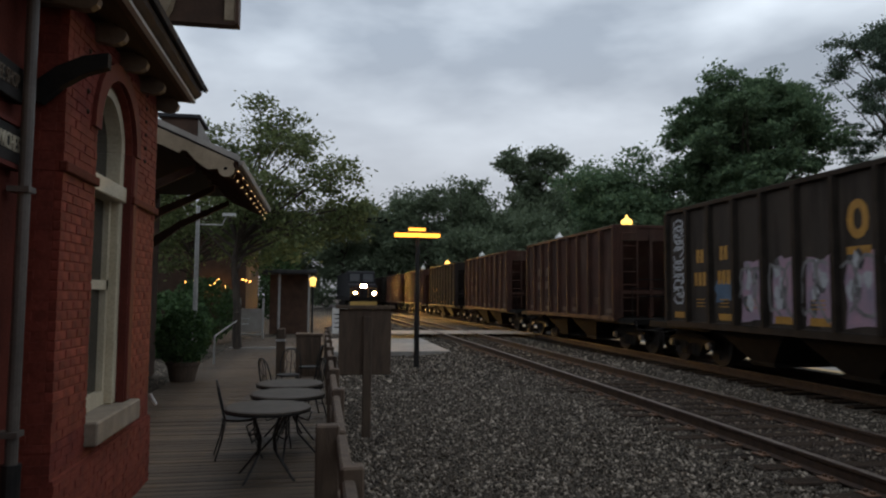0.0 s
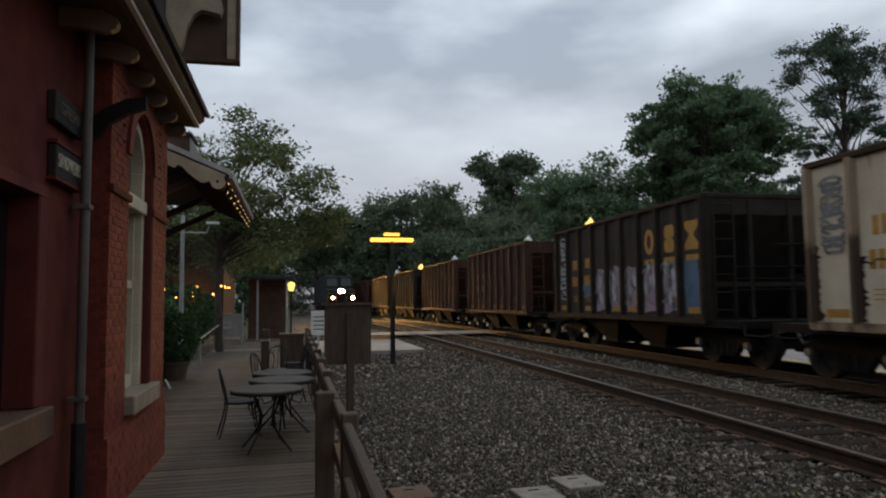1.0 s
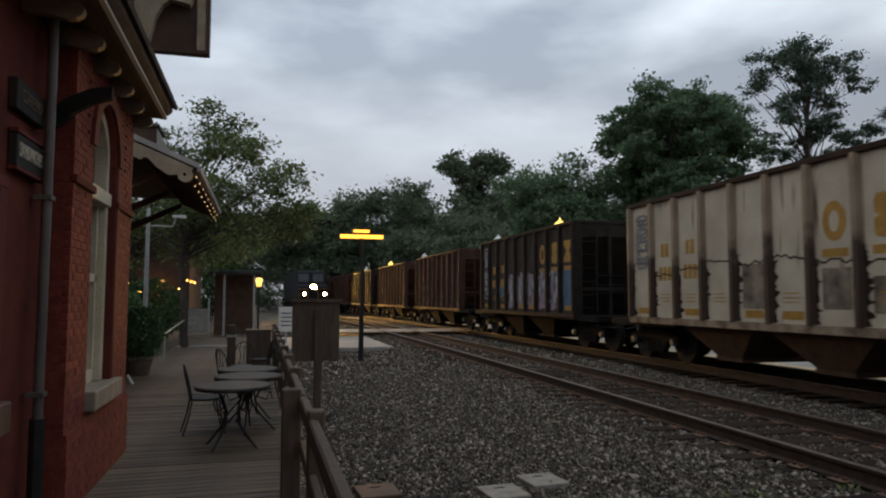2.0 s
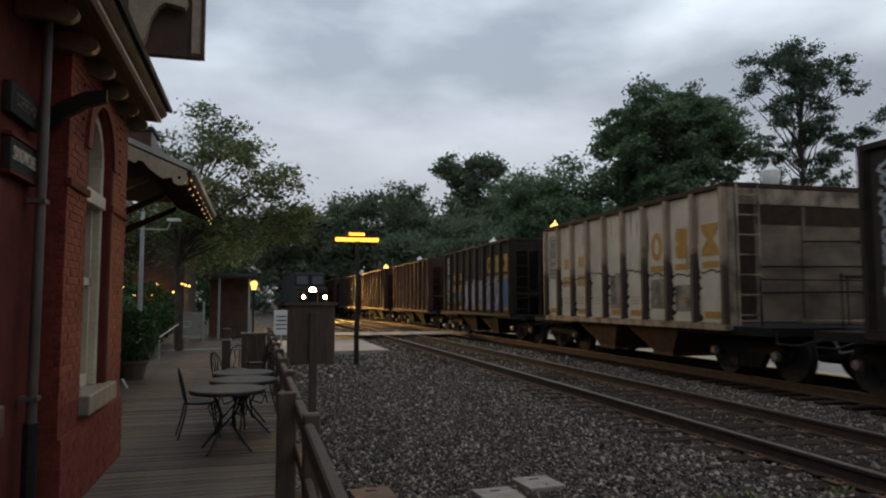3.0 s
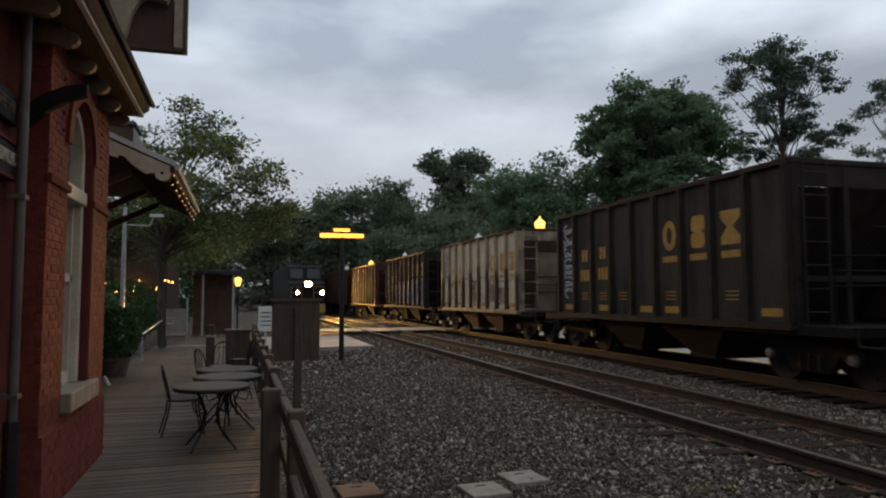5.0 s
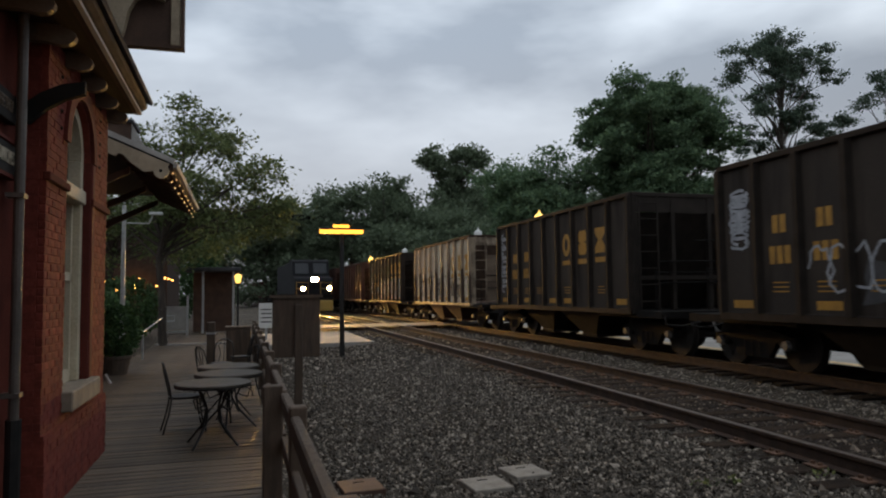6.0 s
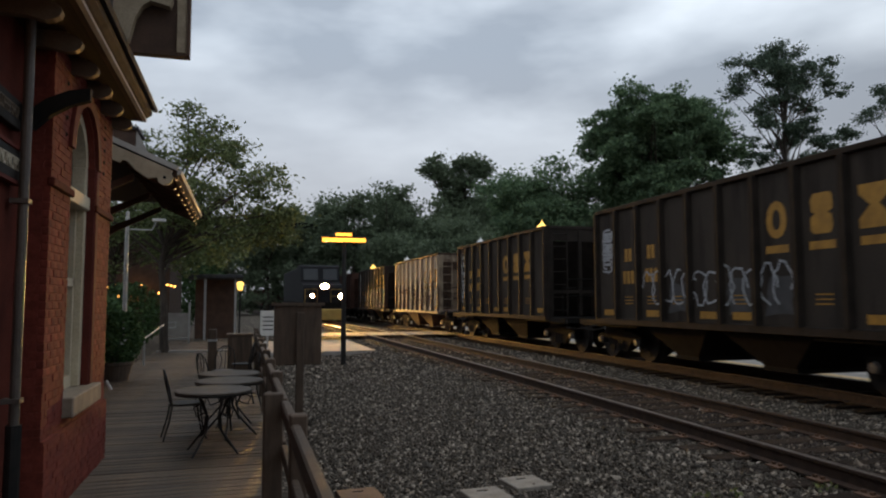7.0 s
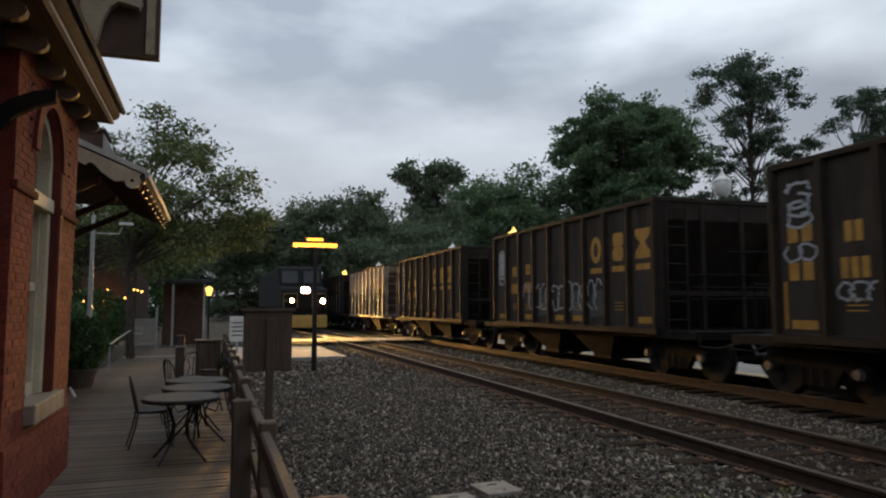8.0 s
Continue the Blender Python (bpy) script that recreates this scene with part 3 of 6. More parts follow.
def ribbon(bm, pts, w, x):
    """A flat painted stroke through points (y, z)."""
    for (a, b), (c, d) in zip(pts, pts[1:]):
        l = math.hypot(c - a, d - b) or 1e-6
        nx, nz = -(d - b) / l * w / 2, (c - a) / l * w / 2
        ex, ez = (c - a) / l * w * 0.3, (d - b) / l * w * 0.3
        flat_shape(bm, [(a + nx - ex, b + nz - ez), (c + nx + ex, d + nz + ez), (c - nx + ex, d - nz + ez), (a - nx - ex, b - nz - ez)], x)


def wheelset_mesh():
    bm = B()
    for sx in (-1, 1):
        r = bmesh.ops.create_cone(bm, cap_ends=True, segments=24, radius1=0.46, radius2=0.45, depth=0.13, matrix=Matrix.Translation((sx * 0.76, 0, 0)) @ Matrix.Rotation(math.pi / 2, 4, "Y"))
        bmesh.ops.create_cone(bm, cap_ends=True, segments=24, radius1=0.49, radius2=0.49, depth=0.03, matrix=Matrix.Translation((sx * 0.70, 0, 0)) @ Matrix.Rotation(math.pi / 2, 4, "Y"))
        for i in range(5):
            a = i * math.tau / 5
            box(bm, sx * 0.83 - 0.01, sx * 0.83 + 0.01, 0.27 * math.cos(a) - 0.05, 0.27 * math.cos(a) + 0.05, 0.27 * math.sin(a) - 0.05, 0.27 * math.sin(a) + 0.05)
    rod(bm, (-1.05, 0, 0), (1.05, 0, 0), 0.085, n=10)
    return mesh_of("wheelset", bm, M["wheel"])


def side_frame_mesh(side):
    bm = B()
    x0, x1 = (side * 1.05 - 0.07, side * 1.05 + 0.07)
    slab(bm, [(-1.05, 0.40), (-1.05, 0.60), (-0.45, 0.72), (0.45, 0.72), (1.05, 0.60), (1.05, 0.40), (0.72, 0.40), (0.62, 0.52), (0.40, 0.22), (-0.40, 0.22), (-0.62, 0.52), (-0.72, 0.40)], "x", x0, x1)
    for y in (-0.2, 0.0, 0.2):
        rod(bm, (side * 1.05, y, 0.22), (side * 1.05, y, 0.5), 0.09, n=8)
    return mesh_of("side_frame", bm, M["under"])


def cap_mesh():
    bm = B()
    rod(bm, (-0.045, 0, 0), (0.045, 0, 0), 0.075, 0.10, n=12)
    return mesh_of("bearing_cap", bm, M["cap"])


def build_car(label, paint, marks, parts_cache, full=True):
    car = thing("hopper_car", label, "freight car", group="freight train")
    y0, y1 = -CAR_L / 2, CAR_L / 2
    end_paint = M["end_rust"] if paint == M["car_white"] else (M["car_trim"] if paint == M["car_black"] else paint)
    trim = M["car_trim"] if paint == M["car_black"] else (M["rust_dark"] if paint == M["car_white"] else paint)
    # sides with their sloped lower edge
    for sx, nm in ((-1, "side_sheet"), (1, "side_sheet")):
        bm = B()
        box(bm, sx * HALF - 0.02, sx * HALF + 0.02, y0, y1, SILL, TOP - 0.02)
        part(nm, bm, paint, car)
        bm = B()
        box(bm, sx * (HALF + 0.03) - 0.07, sx * (HALF + 0.03) + 0.07, y0, y1, TOP - 0.10, TOP, 0.012)
        part("top_chord", bm, trim, car)
        bm = B()
        box(bm, sx * (HALF + 0.03) - 0.06, sx * (HALF + 0.03) + 0.06, y0 + 0.02, y1 - 0.02, SILL - 0.10, SILL + 0.05, 0.01)
        part("side_sill", bm, M["sill_tan"] if paint == M["car_white"] else trim, car)
        for i in range(10):
            y = y0 + 0.06 + i * (CAR_L - 0.12) / 9
            bm = B()
            o = sx * (HALF + 0.02)
            e = sx * 0.115
            pts = [(o, y - 0.075), (o + e, y - 0.045), (o + e, y + 0.045), (o, y + 0.075)]
            lo = [bm.verts.new((p[0], p[1], SILL + 0.03)) for p in pts]
            hi = [bm.verts.new((p[0], p[1], TOP - 0.09)) for p in pts]
            for k in range(4):
                bm.faces.new((lo[k], lo[(k + 1) % 4], hi[(k + 1) % 4], hi[k]))
            bm.faces.new(lo[::-1])
            bm.faces.new(hi)
            part("rib", bm, M["rib_rust"] if paint == M["car_white"] else trim, car)
    for sy in (-1, 1):
        e = sy * CAR_L / 2
        bm = B()
        box(bm, -HALF - 0.04, HALF + 0.04, e - 0.06, e + 0.08, TOP - 0.10, TOP, 0.012)
        part("end_chord", bm, trim if paint == M["car_white"] else end_paint, car)
        if paint == M["car_white"]:
            boxpart("end_sheet", (-HALF, HALF, e - 0.03, e + 0.03, SILL + 0.1, TOP - 0.11), end_paint, car)
            boxpart("lip", (-HALF + 0.12, HALF, min(e, e + sy * 0.06), max(e, e + sy * 0.06), TOP - 0.42, TOP - 0.104), M["sill_tan"], car, "stained tan lip", 0.01)
            # Flat dark brown band and panel; no recess is modelled.
            boxpart("rust_band", (-0.95, HALF - 0.02, min(e, e + sy * 0.036), max(e, e + sy * 0.036), TOP - 0.80, TOP - 0.424), M["rust_dark"], car, "dark brown band under the lip")
            boxpart("ladder_panel", (-1.42, -1.0, min(e, e + sy * 0.036), max(e, e + sy * 0.036), SILL + 0.12, TOP - 0.424), M["rust_dark"], car, "dark brown panel behind the ladder")
            boxpart("end_post", (0.08, 0.15, min(e, e + sy * 0.06), max(e, e + sy * 0.06), SILL + 0.1, TOP - 0.43), end_paint, car)
        else:
            bm = B()
            # upright upper end, slope sheet below it
            box(bm, -HALF, HALF, e - 0.03, e + 0.03, TOP - 0.46, TOP - 0.02)
            part("end_sheet", bm, end_paint, car)
            bm = B()
            i0, i1 = e - sy * 0.02, e - sy * 1.75
            slab(bm, [(i0, TOP - 0.47), (i1, SILL), (i1 - sy * 0.05, SILL), (i0 - sy * 0.06, TOP - 0.47)], "x", -HALF + 0.02, HALF - 0.02)
            bmesh.ops.recalc_face_normals(bm, faces=bm.faces[:])
            part("slope_sheet", bm, end_paint, car)
            for z in (1.75,):
                boxpart("end_rib", (-HALF, HALF, e - 0.05, e + 0.075, z - 0.05, z + 0.05), end_paint, car)
            for xx in (-0.5, 0.5):
                bm = B()
                box(bm, xx - 0.05, xx + 0.05, e - 0.05, e + 0.085, SILL, TOP - 0.1)
                part("end_post", bm, end_paint, car)
        bm = B()
        box(bm, -HALF, HALF, min(e - sy * 1.8, e + sy * 1.1), max(e - sy * 1.8, e + sy * 1.1), SILL - 0.16, SILL - 0.01)
        part("end_sill", bm, M["under"], car)
        rung_paint = M["sill_tan"] if paint == M["car_white"] else end_paint
        for xx in (-1.46, -0.98):
            bm = B()
            box(bm, xx - 0.02, xx + 0.02, e + sy * 0.14 - 0.012, e + sy * 0.14 + 0.012, SILL, TOP - 0.05)
            part("ladder_rail", bm, rung_paint, car)
        for i in range(7):
            bm = B()
            rod(bm, (-1.46, e + sy * 0.155, SILL + 0.2 + i * 0.38), (-0.98, e + sy * 0.155, SILL + 0.2 + i * 0.38), 0.015, n=6)
            part("rung", bm, rung_paint, car)
        for z, x0, x1 in ((2.62, 0.1, 1.4), (2.12, -0.9, 1.45), (1.62, -0.9, 1.45)):
            bm = B()
            rod(bm, (x0, e + sy * 0.11, z), (x1, e + sy * 0.11, z + 0.03), 0.018, n=6)
            for xx in (x0, x1):
                rod(bm, (xx, e - sy * 0.01, z), (xx, e + sy * 0.12, z), 0.016, n=6)
            part("grab_bar", bm, M["under"], car)
        boxpart("corner_post", (-HALF - 0.03, -HALF + 0.11, e - 0.05, e + 0.10, SILL - 0.08, TOP - 0.1), rung_paint, car, "", 0.008)
        bm = B()
        rod(bm, (0.5, e + sy * 0.6, SILL + 0.9), (1.4, e + sy * 0.6, SILL + 0.9), 0.016, n=5)
        rod(bm, (-1.4, e + sy * 0.7, SILL + 0.85), (0.9, e + sy * 0.7, SILL + 0.85), 0.014, n=5)
        for xx in (-1.4, 0.5, 1.4):
            rod(bm, (xx, e + sy * 0.66, SILL), (xx, e + sy * 0.66, SILL + 0.9), 0.014, n=5)
        part("end_railing", bm, M["under"], car)
        bm = B()
        box(bm, -0.1, 0.1, e + sy * 1.2 - 0.18, e + sy * 1.2 + 0.18, 0.72, 0.98)
        box(bm, -0.17, 0.17, e + sy * 1.42 - 0.13, e + sy * 1.42 + 0.13, 0.68, 1.0, 0.04)
        part("coupler", bm, M["under"], car)
        bm = B()
        pipe(bm, [(-0.35, e + sy * 1.15, 0.82), (-0.38, e + sy * 1.35, 0.55), (-0.2, e + sy * 1.5, 0.6)], 0.03)
        # Hose takes a pale colour to stand in for a glint.
        part("air_hose", bm, M["cap"], car, "air hose, glint put in its pale colour")
        bm = B()
        pipe(bm, [(-1.5, e + sy * 1.12, 0.95), (-1.5, e + sy * 1.14, 0.72), (-1.1, e + sy * 1.14, 0.68), (-0.2, e + sy * 1.3, 0.86)], 0.02)
        part("uncoupling_lever", bm, M["wheel"], car)
    bm = B()
    box(bm, -0.3, 0.3, y0 - 1.0, y1 + 1.0, 0.70, 0.83)
    part("centre_sill", bm, M["under"], car)
    for c in (-1.35, 1.35):
        bm = B()
        top = [(-1.5, c - 1.3, SILL + 0.01), (1.5, c - 1.3, SILL + 0.01), (1.5, c + 1.3, SILL + 0.01), (-1.5, c + 1.3, SILL + 0.01)]
        low = [(-1.1, c - 0.35, 0.28), (1.1, c - 0.35, 0.28), (1.1, c + 0.35, 0.28), (-1.1, c + 0.35, 0.28)]
        a, b = [bm.verts.new(p) for p in top], [bm.verts.new(p) for p in low]
        bm.faces.new(a)
        bm.faces.new(b[::-1])
        for k in range(4):
            bm.faces.new((a[k], b[k], b[(k + 1) % 4], a[(k + 1) % 4]))
        box(bm, -1.12, 1.12, c - 0.42, c + 0.42, 0.22, 0.30)
        bmesh.ops.recalc_face_normals(bm, faces=bm.faces[:])
        part("discharge_hopper", bm, M["rust"] if paint == M["car_white"] else M["under"], car)
    spins = []
    for c in (-4.2, 4.2):
        bm = B()
        box(bm, -1.1, 1.1, c - 0.2, c + 0.2, 0.42, 0.78)
        truck = part("truck", bm, M["under"], car)
        for s in ("l", "r"):
            o = new("side_frame", parts_cache["side_frame_" + s])
            o.parent, o.matrix_basis = truck, pose(0, c, 0)
        for dy in (-0.88, 0.88):
            o = new("wheelset", parts_cache["wheelset"])
            o.parent = truck
            o.matrix_basis = pose(0, c + dy, 0.46)
            spins.append((o, c + dy))
            for sx in (-1.15, 1.15):
                k = new("bearing_cap", parts_cache["cap"])
                k.parent, k.matrix_basis = truck, pose(sx, c + dy, 0.47, 0, 0, 0 if sx < 0 else 180)
    for nm, bm, m_, lb in marks:
        o = part(nm, bm, m_, car, lb)
        if nm in ("reporting_mark", "graffiti"):
            o["kind"] = "stuff"
    return car, spins


def big_emblem(yc, z=(2.44, 3.06), bars=True):
    """Three plain block shapes, each with a bar under it; one mesh a shape."""
    z0, z1 = z
    X = -HALF - 0.026
    h = z1 - z0
    out = []
    y = yc[0]
    o = [(0.24 * math.cos(a), 0.5 * math.sin(a)) for a in (math.tau * i / 12 for i in range(12))]
    bm = B()
    a = [bm.verts.new((X, y + u, (z0 + z1) / 2 + v * h)) for u, v in o]
    b = [bm.verts.new((X, y + u * 0.42, (z0 + z1) / 2 + v * h * 0.55)) for u, v in o]
    for i in range(12):
        bm.faces.new((a[i], a[(i + 1) % 12], b[(i + 1) % 12], b[i]))
    out.append(bm)
    y = yc[1]
    bm = B()
    flat_shape(bm, [(y - 0.16, z1), (y + 0.16, z1), (y + 0.22, z1 - 0.1), (y + 0.20, z0 + h * 0.55), (y + 0.12, z0 + h * 0.5), (y + 0.22, z0 + h * 0.42), (y + 0.22, z0 + 0.06), (y + 0.14, z0), (y - 0.16, z0), (y - 0.22, z0 + 0.1), (y - 0.2, z0 + h * 0.45), (y - 0.12, z0 + h * 0.5), (y - 0.22, z0 + h * 0.58), (y - 0.22, z1 - 0.06)], X)
    out.append(bm)
    y = yc[2]
    bm = B()
    flat_shape(bm, [(y - 0.27, z1), (y - 0.27, z1 - 0.14), (y - 0.08, z0 + h * 0.52), (y - 0.27, z0 + 0.14), (y - 0.27, z0), (y + 0.27, z0), (y + 0.27, z0 + 0.14), (y + 0.08, z0 + h * 0.52), (y + 0.27, z1 - 0.14), (y + 0.27, z1)], X)
    out.append(bm)
    if bars:
        for y in yc:
            bm = B()
            rect(bm, y - 0.26, y + 0.26, z0 - 0.24, z0 - 0.11, X)
            out.append(bm)
    return out


PANEL = (CAR_L - 0.12) / 9


def panel_y(i):
    """Middle of panel i, counted from the leading end of the side."""
    return CAR_L / 2 - 0.06 - (i + 0.5) * PANEL


def stripes():
    """Yellow stripes near the sill."""
    out = []
    for i in (0, 2, 4, 5, 8):
        bm = B()
        y = panel_y(i)
        rect(bm, y - 0.28, y + 0.22, 1.12, 1.26, -HALF - 0.026)
        out.append(bm)
    return out


def data_bars():
    """Rows of short upright bars in place of the reporting marks, and small lines of data."""
    bm = B()
    X = -HALF - 0.026
    for i, rows in ((1, ((2.54, 2), (2.02, 3))), (2, ((2.56, 2), (2.04, 3)))):
        y = panel_y(i)
        for z, n in rows:
            w = 0.52 / 3
            for k in range(n):
                c = y + (k - (n - 1) / 2) * w
                rect(bm, c - 0.065, c + 0.065, z - 0.15, z + 0.15, X)
    for i in (1, 2, 3, 5, 7):
        y = panel_y(i)
        for k in range(3):
            rect(bm, y - 0.18, y + 0.18, 1.40 + k * 0.075, 1.42 + k * 0.075, X)
    return bm


def tag_strokes(seed, y0, y1, z0, z1, n, w):
    """Loose looping paint strokes that fill a field."""
    r = random.Random(seed)
    bm = B()
    for k in range(n):
        cy = y1 - (k + 0.5) * (y1 - y0) / n if (y1 - y0) > (z1 - z0) else (y0 + y1) / 2
        cz = (z0 + z1) / 2 if (y1 - y0) > (z1 - z0) else z1 - (k + 0.5) * (z1 - z0) / n
        ry = min((y1 - y0) / 2, (y1 - y0) / n * 0.75) if (y1 - y0) > (z1 - z0) else (y1 - y0) / 2
        rz = (z1 - z0) / 2 if (y1 - y0) > (z1 - z0) else (z1 - z0) / n * 0.9
        a0, turn = r.uniform(0, 6.28), r.uniform(3.5, 6.5)
        pts = []
        for i in range(12):
            a = a0 + turn * i / 11
            q = 1 - 0.35 * r.random()
            pts.append((cy + ry * q * math.cos(a), cz + rz * q * math.sin(a)))
        ribbon(bm, pts, w, -HALF - 0.03 - 0.0004 * k)
    return bm


def rust_run(seed, i):
    """An uneven dark run of rust beside a rib, heaviest low down."""
    r = random.Random(seed)
    bm = B()
    y0 = panel_y(i) + PANEL / 2 - 0.06
    top = r.uniform(1.95, 2.35)
    pts = [(y0, 1.06), (y0, top)]
    z = top
    while z > 1.12:
        pts.append((y0 - r.uniform(0.03, 0.09) - (0.09 if r.random() < 0.12 else 0), z))
        z -= r.uniform(0.02, 0.07)
    pts.append((y0 - 0.1, 1.06))
    flat_shape(bm, pts, -HALF - 0.0245)
    return bm


def rust_line(seed, i):
    """A ragged horizontal scar across one panel."""
    r = random.Random(seed)
    bm = B()
    z = r.uniform(1.95, 2.25)
    y = panel_y(i)
    pts = [(y + 0.4 - k * 0.1, z + r.uniform(-0.05, 0.05)) for k in range(9)]
    ribbon(bm, pts, 0.03, -HALF - 0.0262)
    return bm


def patch(i, z0, z1):
    """A thin painted-over field in one panel."""
    bm = B()
    rect(bm, panel_y(i) - 0.3, panel_y(i) + 0.28, z0, z1, -HALF - 0.0228)
    return bm


def bubble_shapes(seed, panels, z0, z1, fill=0.34, depth=0.0235):
    """Filled uneven graffiti patches, one in each panel."""
    r = random.Random(seed)
    bm = B()
    for i in panels:
        yc = panel_y(i)
        lean = r.uniform(-0.08, 0.08)
        pts = []
        for u, v in ((-1, 0), (-0.9, 0.3), (-1, 0.6), (-0.8, 0.95), (-0.2, r.uniform(0.86, 1)), (0.1, r.uniform(0.8, 1)), (0.8, 0.97), (1, 0.6), (0.85, 0.35), (1, 0.05), (0.3, r.uniform(0, 0.12)), (-0.2, r.uniform(0, 0.1))):
            pts.append((yc - u * fill * r.uniform(0.88, 1.06) + lean * v, z0 + (z1 - z0) * v))
        flat_shape(bm, pts, -HALF - depth)
    return bm


def inner_shapes(seed, panels, z0, z1, depth=0.025):
    """Smaller angular shapes inside the patches."""
    r = random.Random(seed)
    bm = B()
    for i in panels:
        for k in range(4):
            yc, zc = panel_y(i) + r.uniform(-0.2, 0.2), r.uniform(z0 + 0.15, z1 - 0.15)
            n = r.choice((4, 5, 6))
            a0 = r.uniform(0, 6)
            flat_shape(bm, [(yc + r.uniform(0.06, 0.14) * math.cos(a0 + j * math.tau / n), zc + r.uniform(0.1, 0.24) * math.sin(a0 + j * math.tau / n)) for j in range(n)], -HALF - depth - 0.0005 * k)
    return bm


def build_freight():
    cache = {"wheelset": wheelset_mesh(), "side_frame_l": side_frame_mesh(-1), "side_frame_r": side_frame_mesh(1), "cap": cap_mesh()}
    cars = []
    mid_three, end_three = [panel_y(i) for i in (5, 6, 7)], [panel_y(i) for i in (6, 7, 8)]

    def marks_for(emblem, z, paint, extra, bars=True):
        out = [("emblem_shape", bm, M["yellow"], "yellow block emblem shape") for bm in big_emblem(emblem, z, bars)] if emblem else []
        out += [("stripe", bm, M[paint], "") for bm in stripes()]
        return out + [("reporting_mark", data_bars(), M[paint], "")] + extra

    def scrawl(seed, m_="spray_white", z0=1.5, z1=3.42, n=12, w=0.05):
        return ("graffiti", tag_strokes(seed, panel_y(0) - 0.27, panel_y(0) + 0.27, z0, z1, n, w), M[m_], "sprayed scrawl")

    def lead_bars():
        bm = B()
        for z0, z1 in ((2.46, 2.72), (1.87, 2.15)):
            for dy in (-0.14, 0.14):
                rect(bm, panel_y(0) + dy - 0.1, panel_y(0) + dy + 0.1, z0, z1, -HALF - 0.026)
        rect(bm, panel_y(0) + 0.29, panel_y(0) + 0.36, 1.12, 1.86, -HALF - 0.026)
        return bm

    specs = [
        (17.3, "black open hopper car with pink and blue graffiti", M["car_black"], marks_for(end_three, (2.55, 3.2), "yellow", [scrawl(1),
            ("graffiti", bubble_shapes(21, range(3, 8), 1.1, 2.4), M["spray_pink"], "pink and white sprayed shapes"),
            ("graffiti", inner_shapes(26, range(3, 8), 1.1, 2.4), M["spray_dim"], "dark shapes inside the graffiti"),
            ("graffiti", inner_shapes(27, range(3, 8), 1.3, 2.4, 0.028), M["spray_white"], "white shapes inside the graffiti"),
            ("graffiti", tag_strokes(22, panel_y(7) - 0.3, panel_y(3) + 0.3, 1.2, 2.35, 10, 0.06), M["spray_grey"], "grey sprayed outlines"),
            ("graffiti", bubble_shapes(23, [8], 1.1, 2.4), M["spray_blue"], "blue sprayed patch"), ("graffiti", bubble_shapes(24, [2], 1.5, 2.0), M["spray_blue"], "blue sprayed patch")])),
        (5.4, "cream hopper car with rust streaks and yellow shapes", M["car_white"], marks_for(end_three, (2.36, 3.0), "yellow", [scrawl(6, "spray_grey", 2.2, 3.4)] +
            [("rust_streak", rust_run(70 + i, i), M["rust_dark"], "dark rust run beside a rib") for i in range(9)] + [("rust_scar", rust_line(90 + i, i), M["rust_dark"], "ragged rust scar") for i in range(1, 9)] + [("paint_patch", patch(i, z0, z1), M[m_], "faded repaint patch") for i, z0, z1, m_ in ((4, 1.28, 2.1, "sill_tan"), (6, 1.3, 1.95, "sill_tan"), (7, 1.25, 1.8, "sill_tan"))])),
        (-6.5, "black open hopper car with large yellow shapes", M["car_black"], marks_for(mid_three, (2.42, 3.06), "yellow", [scrawl(9)])),
        (-18.4, "black open hopper car with looping grey graffiti", M["car_black"], marks_for(end_three, (2.5, 3.14), "yellow", [scrawl(12, "spray_white", 2.2, 3.2),
            ("graffiti", tag_strokes(31, panel_y(6) - 0.3, panel_y(2) + 0.3, 1.35, 2.15, 12, 0.04), M["spray_white"], "pale looping sprayed strokes"),
            ("graffiti", bubble_shapes(32, [3, 5, 6], 1.2, 1.9), M["spray_dim"], "dim grey sprayed patches")])),
        (-30.3, "black open hopper car with white scrawled graffiti", M["car_black"], marks_for(end_three, (2.5, 3.14), "yellow", [scrawl(15, "spray_white", 2.72, 3.36, 4, 0.045), scrawl(16, "spray_white", 2.15, 2.45, 2, 0.035),
            ("reporting_mark", lead_bars(), M["yellow"], ""),
            ("graffiti", tag_strokes(35, panel_y(3) - 0.3, panel_y(1) + 0.3, 1.53, 1.83, 10, 0.035), M["spray_white"], "white sprayed strokes")])),
        (-42.2, "black open hopper car with yellow shapes", M["car_black"], marks_for(mid_three, (2.42, 3.06), "yellow", [])),
    ]
    for k in range(8):
        dark = k % 3 == 2
        specs.insert(0, (29.2 + CAR_PITCH * k, "black open hopper car with rust" if dark else "rusty brown open hopper car", M["car_black"] if dark else M["car_rust"], marks_for(None, None, "yellow" if dark else "faded", [])))
    for s_lead, label, paint, marks in specs:
        car, spins = build_car(label, paint, marks, cache)
        cars.append((car, spins, s_lead - CAR_L / 2))
    return cars


# ======== locomotive ========
LOCO_ROWS = ((0.0, 77.0), (1.5, 73.0), (3.0, 68.2), (4.5, 62.5), (6.0, 56.6), (7.0, 52.2), (8.0, 47.3))


